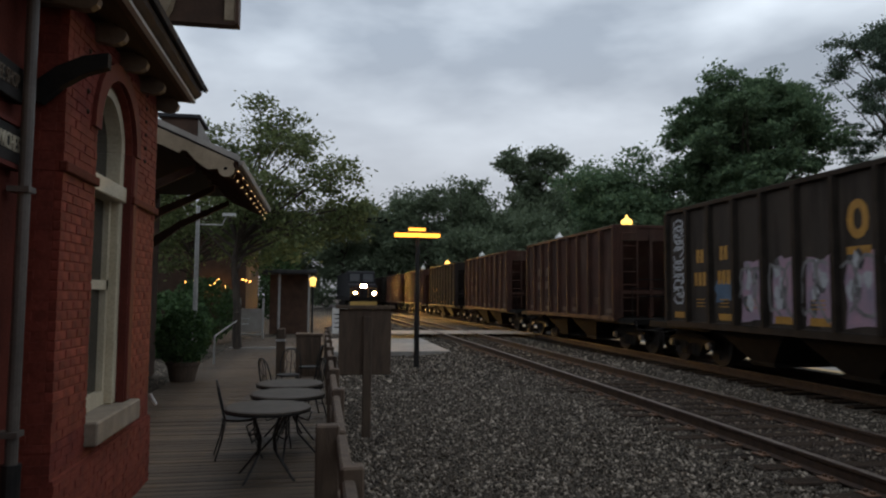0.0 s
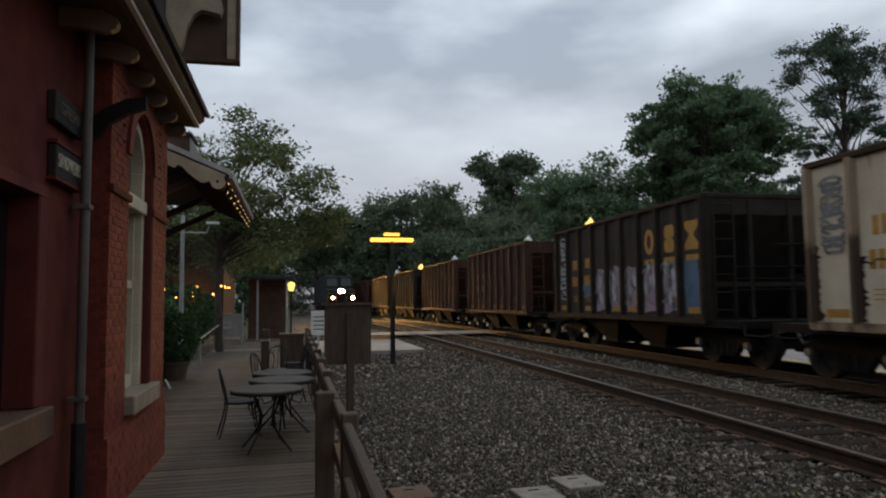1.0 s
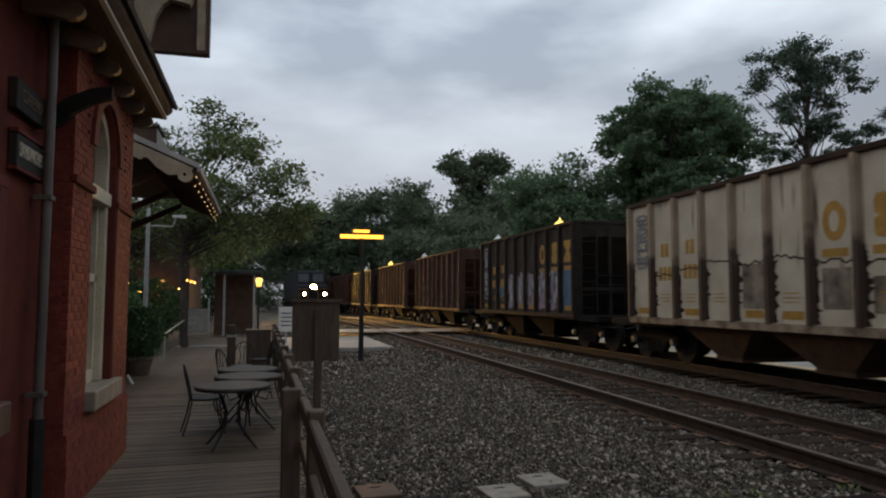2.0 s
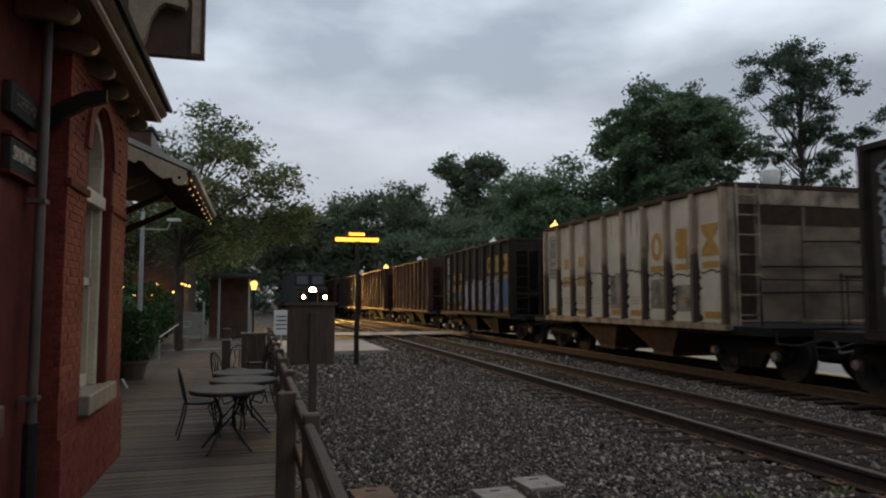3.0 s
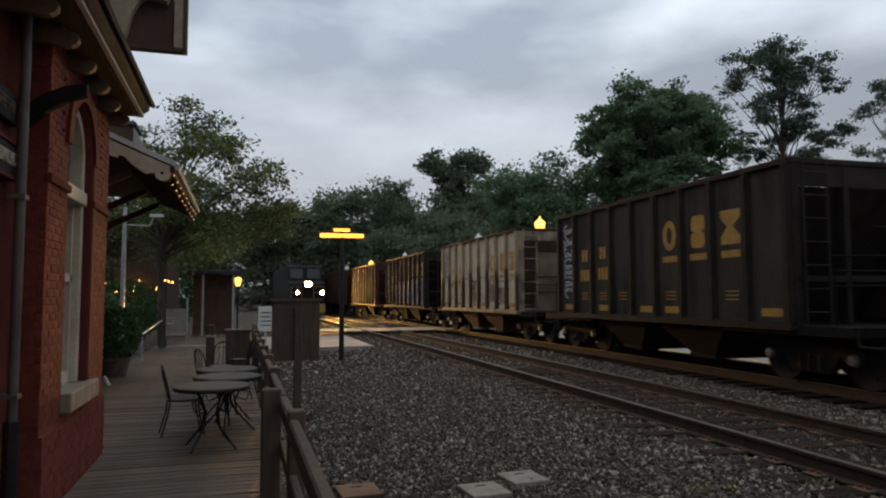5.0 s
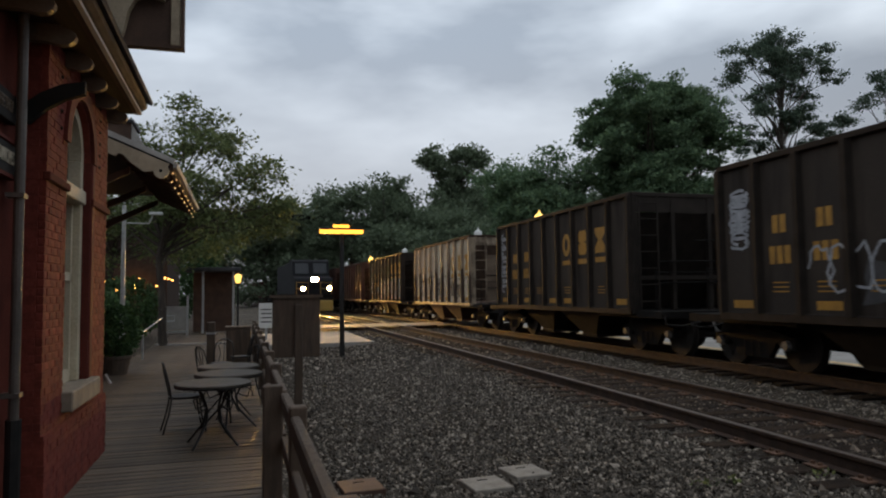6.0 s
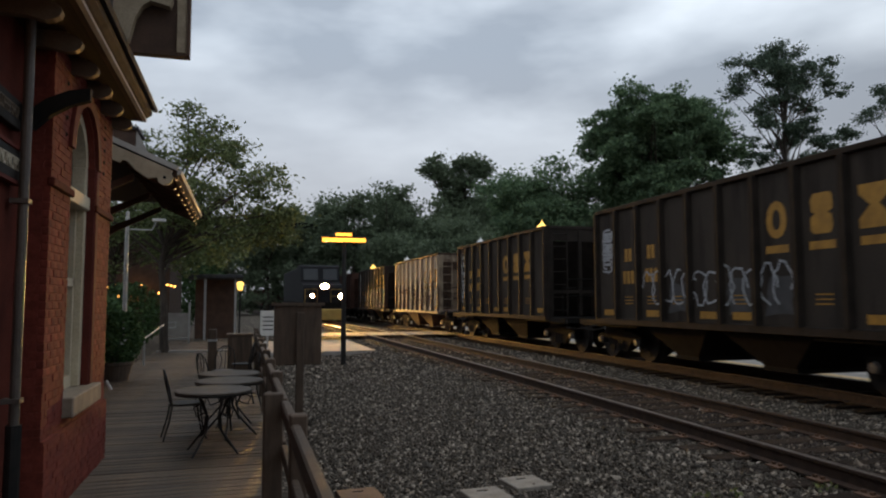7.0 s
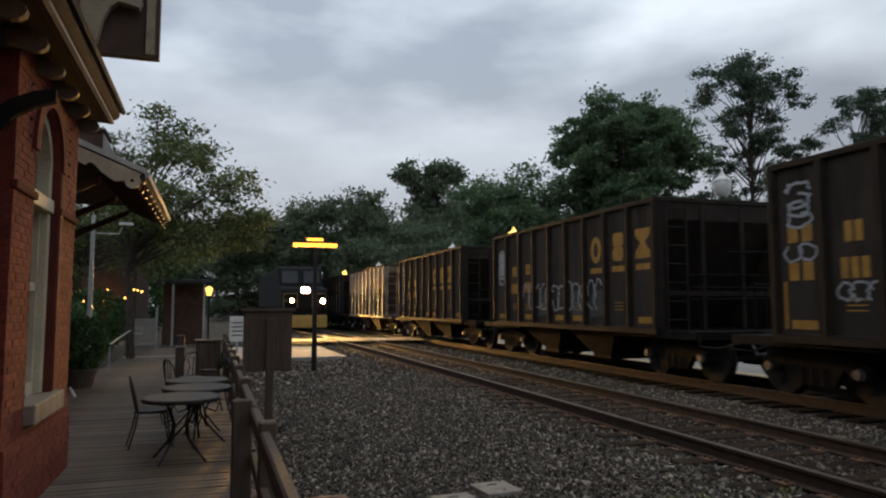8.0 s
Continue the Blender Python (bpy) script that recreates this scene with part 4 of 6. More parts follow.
def build_locomotive():
    """Its nose lies at the origin and points to -y."""
    loco = thing("locomotive", "dark locomotive with bright headlight and ditch lights", "locomotive")
    bm = B()
    slab(bm, [(0.0, 1.45), (0.0, 2.55), (0.12, 2.75), (1.6, 2.85), (1.9, 3.0), (2.25, 4.2), (2.6, 4.35), (4.6, 4.4), (4.6, 1.45)], "x", -1.5, 1.5)
    part("cab", bm, M["loco"], loco)
    boxpart("hood", (-1.35, 1.35, 4.604, 19.0, 1.45, 4.3), M["loco"], loco, "long equipment hood", 0.08)
    boxpart("frame", (-1.5, 1.5, -0.2, 19.4, 1.05, 1.446), M["under"], loco)
    boxpart("fuel_tank", (-1.3, 1.3, 7.5, 12.0, 0.35, 1.046), M["under"], loco, "", 0.1)
    boxpart("snow_plough", (-1.45, 1.45, -0.55, -0.204, 0.12, 0.95), M["loco_trim"], loco, "yellow pilot plate", 0.05)
    for x in (-0.75, 0.75):
        bm = B()
        slab(bm, [(1.93, 3.16), (2.18, 4.02), (2.16, 4.03), (1.91, 3.17)], "x", x - 0.55, x + 0.55)
        w = part("windscreen", bm, M["glass"], loco, "dark windscreen pane", at=pose(0, -0.02, 0))
    for nm, pos, r, m_ in (("headlight", (-0.12, -0.03, 2.62), 0.16, "headlight"), ("headlight", (0.14, -0.03, 2.62), 0.16, "headlight"), ("ditch_light", (-0.90, -0.24, 1.9), 0.11, "ditch"), ("ditch_light", (1.15, -0.24, 1.9), 0.14, "ditch")):
        bm = B()
        # Long tube, added to hold the lens's light to a forward beam.
        ring = [(r + 0.002, -0.16), (r + 0.03, -0.16), (r + 0.03, 0.36), (r + 0.002, 0.36)]
        n = 24
        rings = [[bm.verts.new((pos[0] + q * math.cos(math.tau * i / n), pos[1] + d - 0.32, pos[2] + q * math.sin(math.tau * i / n))) for i in range(n)] for q, d in ring]
        for k in range(4):
            for i in range(n):
                bm.faces.new((rings[k][i], rings[k][(i + 1) % n], rings[(k + 1) % 4][(i + 1) % n], rings[(k + 1) % 4][i]))
        bm.faces.new(rings[2])
        bm.faces.new(rings[3])
        housing = part(nm, bm, M["under"], loco, "lamp housing with a tube added to narrow the beam")
        bm = B()
        rod(bm, (pos[0], pos[1] + 0.0, pos[2]), (pos[0], pos[1] - 0.015, pos[2]), r, n=24)
        part("lens", bm, M[m_], housing, "glowing lens")
        bm = B()
        if nm == "ditch_light":
            box(bm, pos[0] - 0.05, pos[0] + 0.05, -0.15, 0.02, 1.45, 1.85)
            part("bracket", bm, M["under"], loco)
    for x0, x1 in ((-1.4, -0.5), (0.5, 1.4)):
        bm = B()
        pipe(bm, [(x0, -0.15, 1.45), (x0, -0.15, 2.4), (x1, -0.15, 2.4), (x1, -0.15, 1.45)], 0.02)
        rod(bm, (x0, -0.15, 1.9), (x1, -0.15, 1.9), 0.018, n=6)
        part("handrail", bm, M["loco_trim"], loco)
    for c in (3.0, 15.5):
        bm = B()
        for s in (-1, 1):
            slab(bm, [(c - 2.2, 0.4), (c - 2.0, 0.8), (c + 2.0, 0.8), (c + 2.2, 0.4)], "x", s * 1.1 - 0.08, s * 1.1 + 0.08)
        for dy in (-1.7, 0, 1.7):
            for s in (-1, 1):
                rod(bm, (s * 0.68, c + dy, 0.5), (s * 0.82, c + dy, 0.5), 0.5, n=20)
        part("truck", bm, M["under"], loco)
    return loco


# ======== station building ========
WALL_X, PIER_Y0, PIER_Y1 = -1.51, 6.2, 8.8
REC_X = -1.68
WIN_Y0, WIN_Y1, SPRING = 6.88, 7.88, 2.84


def wall_shell():
    """Wall cores: a projecting brick pier with an arched opening, and a set-back wall before it."""
    wl_ = thing("wall_station", "red brick wall of the old station building", "wall", kind="structure")
    zb, zt = -0.34, 3.62
    t = 0.35
    a0, a1 = WALL_X - t, WALL_X - 0.005
    bm = B()
    box(bm, a0, a1, PIER_Y0 + 0.006, WIN_Y0, zb, zt)
    box(bm, a0, a1, WIN_Y1, PIER_Y1 - 0.006, zb, zt)
    box(bm, a0, a1, WIN_Y0, WIN_Y1, zb, 0.45)
    # arch head
    n, yc, r = 14, (WIN_Y0 + WIN_Y1) / 2, (WIN_Y1 - WIN_Y0) / 2
    for i in range(n):
        t0, t1 = math.pi * i / n, math.pi * (i + 1) / n
        p = [(yc + r * math.cos(t0), SPRING + r * math.sin(t0)), (yc + r * math.cos(t1), SPRING + r * math.sin(t1))]
        slab(bm, [p[0], (p[0][0], zt), (p[1][0], zt), p[1]], "x", a0, a1)
    part("pier_core", bm, M["mortar"], wl_)
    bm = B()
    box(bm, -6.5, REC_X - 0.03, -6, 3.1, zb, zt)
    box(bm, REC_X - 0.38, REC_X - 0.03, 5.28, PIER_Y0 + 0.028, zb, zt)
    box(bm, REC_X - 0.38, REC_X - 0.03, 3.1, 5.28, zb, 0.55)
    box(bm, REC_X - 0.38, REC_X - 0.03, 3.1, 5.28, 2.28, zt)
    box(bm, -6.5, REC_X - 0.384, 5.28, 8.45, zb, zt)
    # Set-back brick is the pier's brick, darkened in colour for the eaves' shade.
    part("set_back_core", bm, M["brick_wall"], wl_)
    return wl_


def arched_window():
    w = thing("window_1", "tall arched sash window in cream-painted wood", "window", kind="structure")
    X = WALL_X - 0.185
    yc, r = (WIN_Y0 + WIN_Y1) / 2, (WIN_Y1 - WIN_Y0) / 2
    for y0, y1 in ((WIN_Y0 + 0.002, WIN_Y0 + 0.10), (WIN_Y1 - 0.10, WIN_Y1 - 0.002)):
        boxpart("jamb", (X - 0.04, X + 0.12, y0, y1, 0.62, SPRING), M["cream"], w, "", 0.008)
    bm = B()
    n = 16
    for i in range(n):
        t0, t1 = math.pi * i / n, math.pi * (i + 1) / n
        o, q = r - 0.004, r - 0.10
        slab(bm, [(yc + o * math.cos(t0), SPRING + o * math.sin(t0)), (yc + o * math.cos(t1), SPRING + o * math.sin(t1)), (yc + q * math.cos(t1), SPRING + q * math.sin(t1)), (yc + q * math.cos(t0), SPRING + q * math.sin(t0))], "x", X - 0.04, X + 0.12)
    part("arch_frame", bm, M["cream"], w)
    boxpart("transom", (X - 0.04, X + 0.15, WIN_Y0 + 0.004, WIN_Y1 - 0.004, 2.40, 2.54), M["cream"], w, "", 0.01)
    boxpart("meeting_rail", (X - 0.03, X + 0.05, WIN_Y0 + 0.102, WIN_Y1 - 0.102, 1.62, 1.70), M["cream"], w)
    boxpart("bottom_rail", (X - 0.03, X + 0.05, WIN_Y0 + 0.102, WIN_Y1 - 0.102, 0.622, 0.74), M["cream"], w)
    for y in (WIN_Y0 + 0.13, WIN_Y1 - 0.13):
        boxpart("stile", (X - 0.03, X + 0.05, y - 0.027, y + 0.027, 0.742, 2.398), M["cream"], w)
    boxpart("pane", (X - 0.012, X - 0.004, WIN_Y0 + 0.16, WIN_Y1 - 0.16, 0.742, 1.618), M["glass"], w, "dark glass")
    boxpart("pane", (X - 0.006, X + 0.002, WIN_Y0 + 0.16, WIN_Y1 - 0.16, 1.702, 2.398), M["glass"], w, "dark glass")
    bm = B()
    slab(bm, [(yc + (r - 0.1) * math.cos(math.pi * i / n), SPRING + (r - 0.1) * math.sin(math.pi * i / n)) for i in range(n + 1)] + [(WIN_Y0 + 0.1, 2.54), (WIN_Y1 - 0.1, 2.54)], "x", X - 0.012, X - 0.004)
    part("pane", bm, M["glass"], w, "dark arched glass")
    boxpart("reveal", (X + 0.124, WALL_X + 0.006, WIN_Y1 - 0.014, WIN_Y1 - 0.001, 0.625, SPRING), M["oxblood"], w, "dark red painted reveal")
    boxpart("window_sill", (WALL_X - 0.3, WALL_X + 0.09, WIN_Y0 - 0.02, WIN_Y1 + 0.24, 0.44, 0.62), M["stone"], w, "grey stone sill", 0.012)
    # red-painted moulding round the arch
    bm = B()
    for i in range(n):
        t0, t1 = math.pi * i / n, math.pi * (i + 1) / n
        o, q = r + 0.16, r + 0.02
        slab(bm, [(yc + o * math.cos(t0), SPRING + o * math.sin(t0)), (yc + o * math.cos(t1), SPRING + o * math.sin(t1)), (yc + q * math.cos(t1), SPRING + q * math.sin(t1)), (yc + q * math.cos(t0), SPRING + q * math.sin(t0))], "x", WALL_X - 0.03, WALL_X + 0.035)
    part("hood_mould", bm, M["oxblood"], w, "dark red arch moulding")
    boxpart("side_mould", (WALL_X - 0.03, WALL_X + 0.02, WIN_Y1 + 0.02, WIN_Y1 + 0.15, 0.625, SPRING - 0.002), M["oxblood"], w, "dark red jamb moulding", 0.012)


def shop_window():
    w = thing("window_2", "large dark shop window in an oxblood-painted frame", "window", kind="structure")
    X = REC_X - 0.2
    boxpart("pane", (X - 0.006, X + 0.002, 3.2, 5.12, 0.77, 2.20), M["glass"], w, "dark glass")
    for y0, y1 in ((5.12, 5.278), (3.102, 3.2)):
        boxpart("jamb", (X - 0.05, REC_X - 0.002, y0, y1, 0.77, 2.20), M["oxblood"], w, "", 0.01)
    boxpart("head", (X - 0.05, REC_X - 0.002, 3.102, 5.278, 2.202, 2.278), M["oxblood"], w)
    boxpart("window_sill", (X - 0.1, REC_X + 0.07, 3.104, 5.30, 0.552, 0.768), M["brown"], w, "dark brown wooden sill", 0.012)
    boxpart("interior", (X - 1.5, X - 1.45, 3.1, 5.28, 0.5, 2.3), M["brown"], w)


def eaves():
    e = thing("roof_1", "slate roof edge with boarded soffit and scalloped rafter tails", "roof", kind="structure")
    y0, y1 = -6.0, 8.92
    bm = B()
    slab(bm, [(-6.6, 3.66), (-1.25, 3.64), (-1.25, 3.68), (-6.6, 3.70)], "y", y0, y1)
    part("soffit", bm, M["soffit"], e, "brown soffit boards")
    bm = B()
    slab(bm, [(-1.25, 3.64), (-1.205, 3.64), (-1.205, 3.80), (-1.25, 3.80)], "y", y0, y1 + 0.02)
    part("fascia", bm, M["brown"], e)
    bm = B()
    slab(bm, [(-1.202, 3.635), (-1.165, 3.645), (-1.165, 3.675), (-1.202, 3.665)], "y", y0, y1 + 0.03)
    part("drip_strip", bm, M["gutter"], e, "pale metal drip strip")
    bm = B()
    slab(bm, [(-1.202, 3.67), (-1.15, 3.69), (-1.11, 3.72), (-1.10, 3.762), (-1.202, 3.762)], "y", y0, y1 + 0.02)
    part("gutter", bm, M["slate"], e, "dark gutter")
    bm = B()
    slab(bm, [(-6.6, 6.4), (-6.6, 6.34), (-1.06, 3.765), (-1.04, 3.80)], "y", y0, y1 + 0.05)
    part("roof_slope", bm, M["slate"], e, "dark slate slope")
    bm = B()
    slab(bm, [(-6.6, 3.7), (-1.3, 3.7), (-6.6, 6.2)], "y", y1 - 0.15, y1)
    part("gable_fill", bm, M["brown"], e)
    y = 8.75
    while y > -1:
        bm = B()
        out = [(-1.7, 3.655), (-1.7, 3.50), (-1.52, 3.50)]
        for i in range(7):
            a = math.radians(-90 + 30 * i)
            out.append((-1.40 + 0.11 * math.cos(a), 3.55 + 0.075 * math.sin(a)))
        out += [(-1.40, 3.655)]
        slab(bm, out, "y", y - 0.04, y + 0.04)
        part("rafter_tail", bm, M["tail"], e, "")
        y -= 0.66
    bm = B()
    slab(bm, [(-1.67, 2.84), (-1.62, 2.83), (-1.50, 2.95), (-1.36, 3.04), (-1.22, 3.09), (-1.22, 3.19), (-1.38, 3.16), (-1.54, 3.08), (-1.67, 2.97)], "y", 6.08, 6.15)
    part("bracket", bm, M["under"], e, "dark timber eaves bracket")


def upper_gable():
    g = thing("gable", "overhanging upper gable end with cream trim and bracket", "gable", kind="structure")
    Y = 8.0
    boxpart("panel", (-1.36, -0.68, Y, Y + 0.09, 4.21, 7.4), M["brown"], g, "brown boarded overhang")
    boxpart("corner_board", (-0.76, -0.655, Y - 0.04, Y - 0.003, 4.20, 7.4), M["cream_dull"], g, "cream corner board", 0.008)
    boxpart("edge_trim", (-0.652, -0.62, Y - 0.06, Y + 0.1, 4.17, 7.4), M["brown"], g)
    boxpart("bottom_trim", (-1.36, -0.654, Y - 0.03, Y + 0.09, 4.165, 4.207), M["brown"], g)
    bm = B()
    out = [(-1.40, 4.10), (-1.30, 4.10), (-1.22, 4.26), (-1.17, 4.50), (-1.10, 4.64), (-1.02, 4.70), (-0.90, 4.68), (-0.82, 4.66), (-0.79, 4.74), (-0.82, 4.86), (-1.40, 4.96)]
    slab(bm, out, "y", Y - 0.17, Y - 0.05)
    part("bracket", bm, M["cream_dull"], g, "cream scrolled bracket")
    boxpart("dormer_wall", (-5.0, -1.405, 2.0, Y + 0.09, 3.9, 7.4), M["brown"], g, "brown dormer wall")
    for k in range(14):
        boxpart("shingle_course", (-1.404, -1.385, 2.0, Y - 0.06, 3.95 + k * 0.19, 4.12 + k * 0.19), M["slate"], g)


def canopy():
    c = thing("roof_2", "platform canopy roof with scalloped bargeboard and string lights", "roof", kind="structure")
    y0, y1 = 12.65, 19.0
    bm = B()
    slab(bm, [(-6.0, 5.75), (-1.17, 3.73), (-1.13, 3.78), (-6.0, 5.83)], "y", y0, y1)
    part("roof_slope", bm, M["slate"], c, "slate slope")
    bm = B()
    slab(bm, [(-6.0, 5.80), (-1.13, 3.72), (-1.10, 3.80), (-6.0, 5.90)], "y", y0 - 0.05, y0 - 0.002)
    part("rake_trim", bm, M["gutter"], c, "pale rake trim")
    bm = B()
    out = [(-6.0, 5.74)]
    out += [(-1.20, 3.73)]
    for i in range(7):
        a = math.radians(40 - 37 * i)
        out.append((-1.32 + 0.13 * math.cos(a), 3.60 + 0.13 * math.sin(a)))
    out += [(-1.60, 3.58), (-1.80, 3.72), (-1.92, 3.86), (-2.0, 3.88), (-2.05, 3.83), (-2.3, 3.94), (-6.0, 5.45)]
    slab(bm, out, "y", y0 - 0.045, y0 + 0.02)
    part("bargeboard", bm, M["cream_dull"], c, "scalloped cream bargeboard", at=pose(0, 0, -0.012))
    bm = B()
    slab(bm, [(-1.20, 3.60), (-1.14, 3.60), (-1.14, 3.72), (-1.20, 3.74)], "y", y0 + 0.024, y1)
    part("fascia", bm, M["brown"], c)
    bm = B()
    slab(bm, [(-1.135, 3.66), (-1.08, 3.66), (-1.06, 3.74), (-1.135, 3.74)], "y", y0, y1)
    part("gutter", bm, M["gutter"], c)
    y = y0 + 0.3
    while y < y1:
        bm = B()
        slab(bm, [(-2.0, 3.96), (-2.0, 3.82), (-1.25, 3.50), (-1.21, 3.56), (-1.21, 3.66)], "y", y - 0.04, y + 0.04)
        part("rafter_tail", bm, M["brown"], c)
        y += 0.55
    y, k = y0 + 0.12, 0
    while y < y1:
        bm = B()
        bmesh.ops.create_icosphere(bm, subdivisions=1, radius=0.014, matrix=Matrix.Translation((-1.15 - 0.05 * (k % 2), y, 3.58 - 0.10 * (k % 2))))
        part("bulb", bm, M["bulb"], c, "small glowing string bulb")
        y, k = y + 0.36, k + 1
    bm = B()
    rod(bm, (-1.33, y0 - 0.052, 3.592), (-1.33, y0 - 0.04, 3.592), 0.028, n=12)
    part("bolt_hole", bm, M["under"], c, "dark round hole")
    # Canopy shade is part of this wall's colour.
    boxpart("back_wall", (-6.0, -3.7, y0 + 1.0, y1, -0.34, 4.0), M["shade_wall"], c, "wall under the canopy, darkened for its shade")
    # Link wall takes the brick colour with shade mixed in.
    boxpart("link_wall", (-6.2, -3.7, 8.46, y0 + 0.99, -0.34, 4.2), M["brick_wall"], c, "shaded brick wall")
    for yb in (13.2, 15.4, 17.6):
        bm = B()
        slab(bm, [(-3.72, 2.55), (-3.60, 2.55), (-2.9, 3.10), (-1.9, 3.62), (-1.9, 3.74), (-2.95, 3.24), (-3.72, 2.72)], "y", yb - 0.05, yb + 0.05)
        part("knee_brace", bm, M["brown"], c, "curved brown timber knee brace")
        boxpart("wall_post", (-3.70, -3.56, yb - 0.06, yb + 0.06, -0.3, 2.545), M["brown"], c)
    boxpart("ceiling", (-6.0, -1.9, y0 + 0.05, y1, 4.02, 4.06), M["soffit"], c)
    d = thing("chimney", "small brown roof box with pale flashing", "chimney", kind="structure")
    bm = B()
    slab(bm, [(-2.55, 4.2), (-1.95, 4.0), (-1.95, 4.62), (-2.55, 4.62)], "y", 13.6, 14.4)
    part("body", bm, M["brown"], d)
    bm = B()
    slab(bm, [(-1.945, 4.62), (-1.945, 4.08), (-1.60, 3.98)], "y", 13.62, 13.7)
    part("flashing", bm, M["gutter"], d, "pale triangular flashing")
    boxpart("cap", (-2.6, -1.9, 13.55, 14.45, 4.622, 4.68), M["slate"], d)


def window_in_back_wall():
    w = thing("window_3", "small white-framed window in the shaded wall", "window", kind="structure")
    for y in (14.6, 16.4):
        boxpart("window_frame", (-3.695, -3.64, y, y + 1.0, 0.9, 2.5), M["brown"], w)
        boxpart("pane", (-3.638, -3.63, y + 0.08, y + 0.92, 0.98, 2.42), M["under"], w)


def downpipe():
    p = thing("downpipe", "grey painted downpipe with dark cast-iron foot", "pipe")
    bm = B()
    pipe(bm, [(-1.60, 5.84, 0.56), (-1.60, 5.84, 3.62)], 0.036, 12)
    part("pipe", bm, M["pipe"], p, smooth=False)
    bm = B()
    rod(bm, (-1.60, 5.84, -0.3), (-1.60, 5.84, 0.56), 0.055, n=12)
    part("foot", bm, M["iron"], p, "dark cast-iron foot")
    for z in (0.72, 2.2):
        boxpart("strap", (-1.68, -1.555, 5.785, 5.895, z, z + 0.035), M["pipe"], p)


def corner_spout():
    k = thing("drain_spout", "short pale drain spout at the brick corner", "pipe")
    bm = B()
    pipe(bm, [(-1.5, 8.85, 0.56), (-1.47, 8.85, 0.5), (-1.44, 8.85, 0.45)], 0.018, 8)
    part("spout", bm, M["gutter"], k)


def lettering(text, size, material, parent, at, extrude=0.004):
    cu = bpy.data.curves.new("lettering", "FONT")
    cu.body, cu.size, cu.extrude, cu.align_x, cu.align_y = text, size, extrude, "CENTER", "CENTER"
    ob = bpy.data.objects.new("lettering_source", cu)
    scene.collection.objects.link(ob)
    dg = bpy.context.evaluated_depsgraph_get()
    me = bpy.data.meshes.new_from_object(ob.evaluated_get(dg))
    bpy.data.objects.remove(ob)
    me.materials.clear()
    me.materials.append(material)
    o = new("lettering", me)
    o.parent, o.matrix_basis = parent, at
    return o


def shop_signs():
    s = thing("shop_sign", "black shop sign with cream capital letters", "sign")
    boxpart("board", (REC_X - 0.026, REC_X + 0.03, 5.30, 5.90, 2.37, 2.60), M["sign_black"], s, "", 0.006)
    for z in (2.602, 2.34):
        boxpart("border", (REC_X - 0.02, REC_X + 0.04, 5.28, 5.92, z, z + 0.028), M["oxblood"], s)
    at = Matrix.Translation((REC_X + 0.034, 5.60, 2.487)) @ Euler((math.pi / 2, 0, math.pi / 2)).to_matrix().to_4x4() @ Matrix.Diagonal((0.60, 1.05, 1, 1))
    lettering("SANDWICHES", 0.135, M["sign_cream"], s, at)
    s2 = thing("shop_sign", "black shop sign with worn dim capital letters", "sign")
    boxpart("board", (REC_X - 0.026, REC_X + 0.03, 5.26, 5.90, 2.76, 2.98), M["sign_black"], s2, "", 0.006)
    lettering("COFFEE SHOP", 0.125, M["tail"], s2, Matrix.Translation((REC_X + 0.034, 5.58, 2.87)) @ Euler((math.pi / 2, 0, math.pi / 2)).to_matrix().to_4x4() @ Matrix.Diagonal((0.58, 1.05, 1, 1)))
    k = thing("wall_lantern", "small glowing wall lantern under the eaves", "lamp")
    boxpart("bracket", (REC_X - 0.03, -1.52, 3.48, 3.52, 3.02, 3.06), M["iron"], k)
    bm = B()
    lathe(bm, [(0.04, 2.80), (0.075, 2.86), (0.085, 2.98), (0.03, 3.018)], 12, at=(-1.55, 3.5, 0))
    part("globe", bm, M["lantern_glow"], k, "glowing orange globe")


# ======== deck, fence and furniture ========
def build_fence():
    f = thing("deck_fence", "low weathered timber fence along the deck edge", "fence")
    posts = [-3.0, 0.4, 2.75, 5.12, 6.35, 8.3, 10.2, 12.1, 14.0, 16.0, 18.0, 20.0, 22.0]
    for y in posts:
        x0, x1 = (0.19, 0.36) if y == 6.35 else (0.335, 0.46)
        boxpart("post", (x0, x1, y - 0.065, y + 0.065, -0.55, 0.66), M["fence"], f, "", 0.012)
    for y0, y1 in zip(posts, posts[1:]):
        boxpart("top_rail", (0.338, 0.41, y0 + 0.068, y1 - 0.068, 0.46, 0.60), M["fence"], f, "", 0.014)
        boxpart("mid_rail", (0.345, 0.40, y0 + 0.068, y1 - 0.068, 0.10, 0.22), M["fence"], f, "", 0.008)


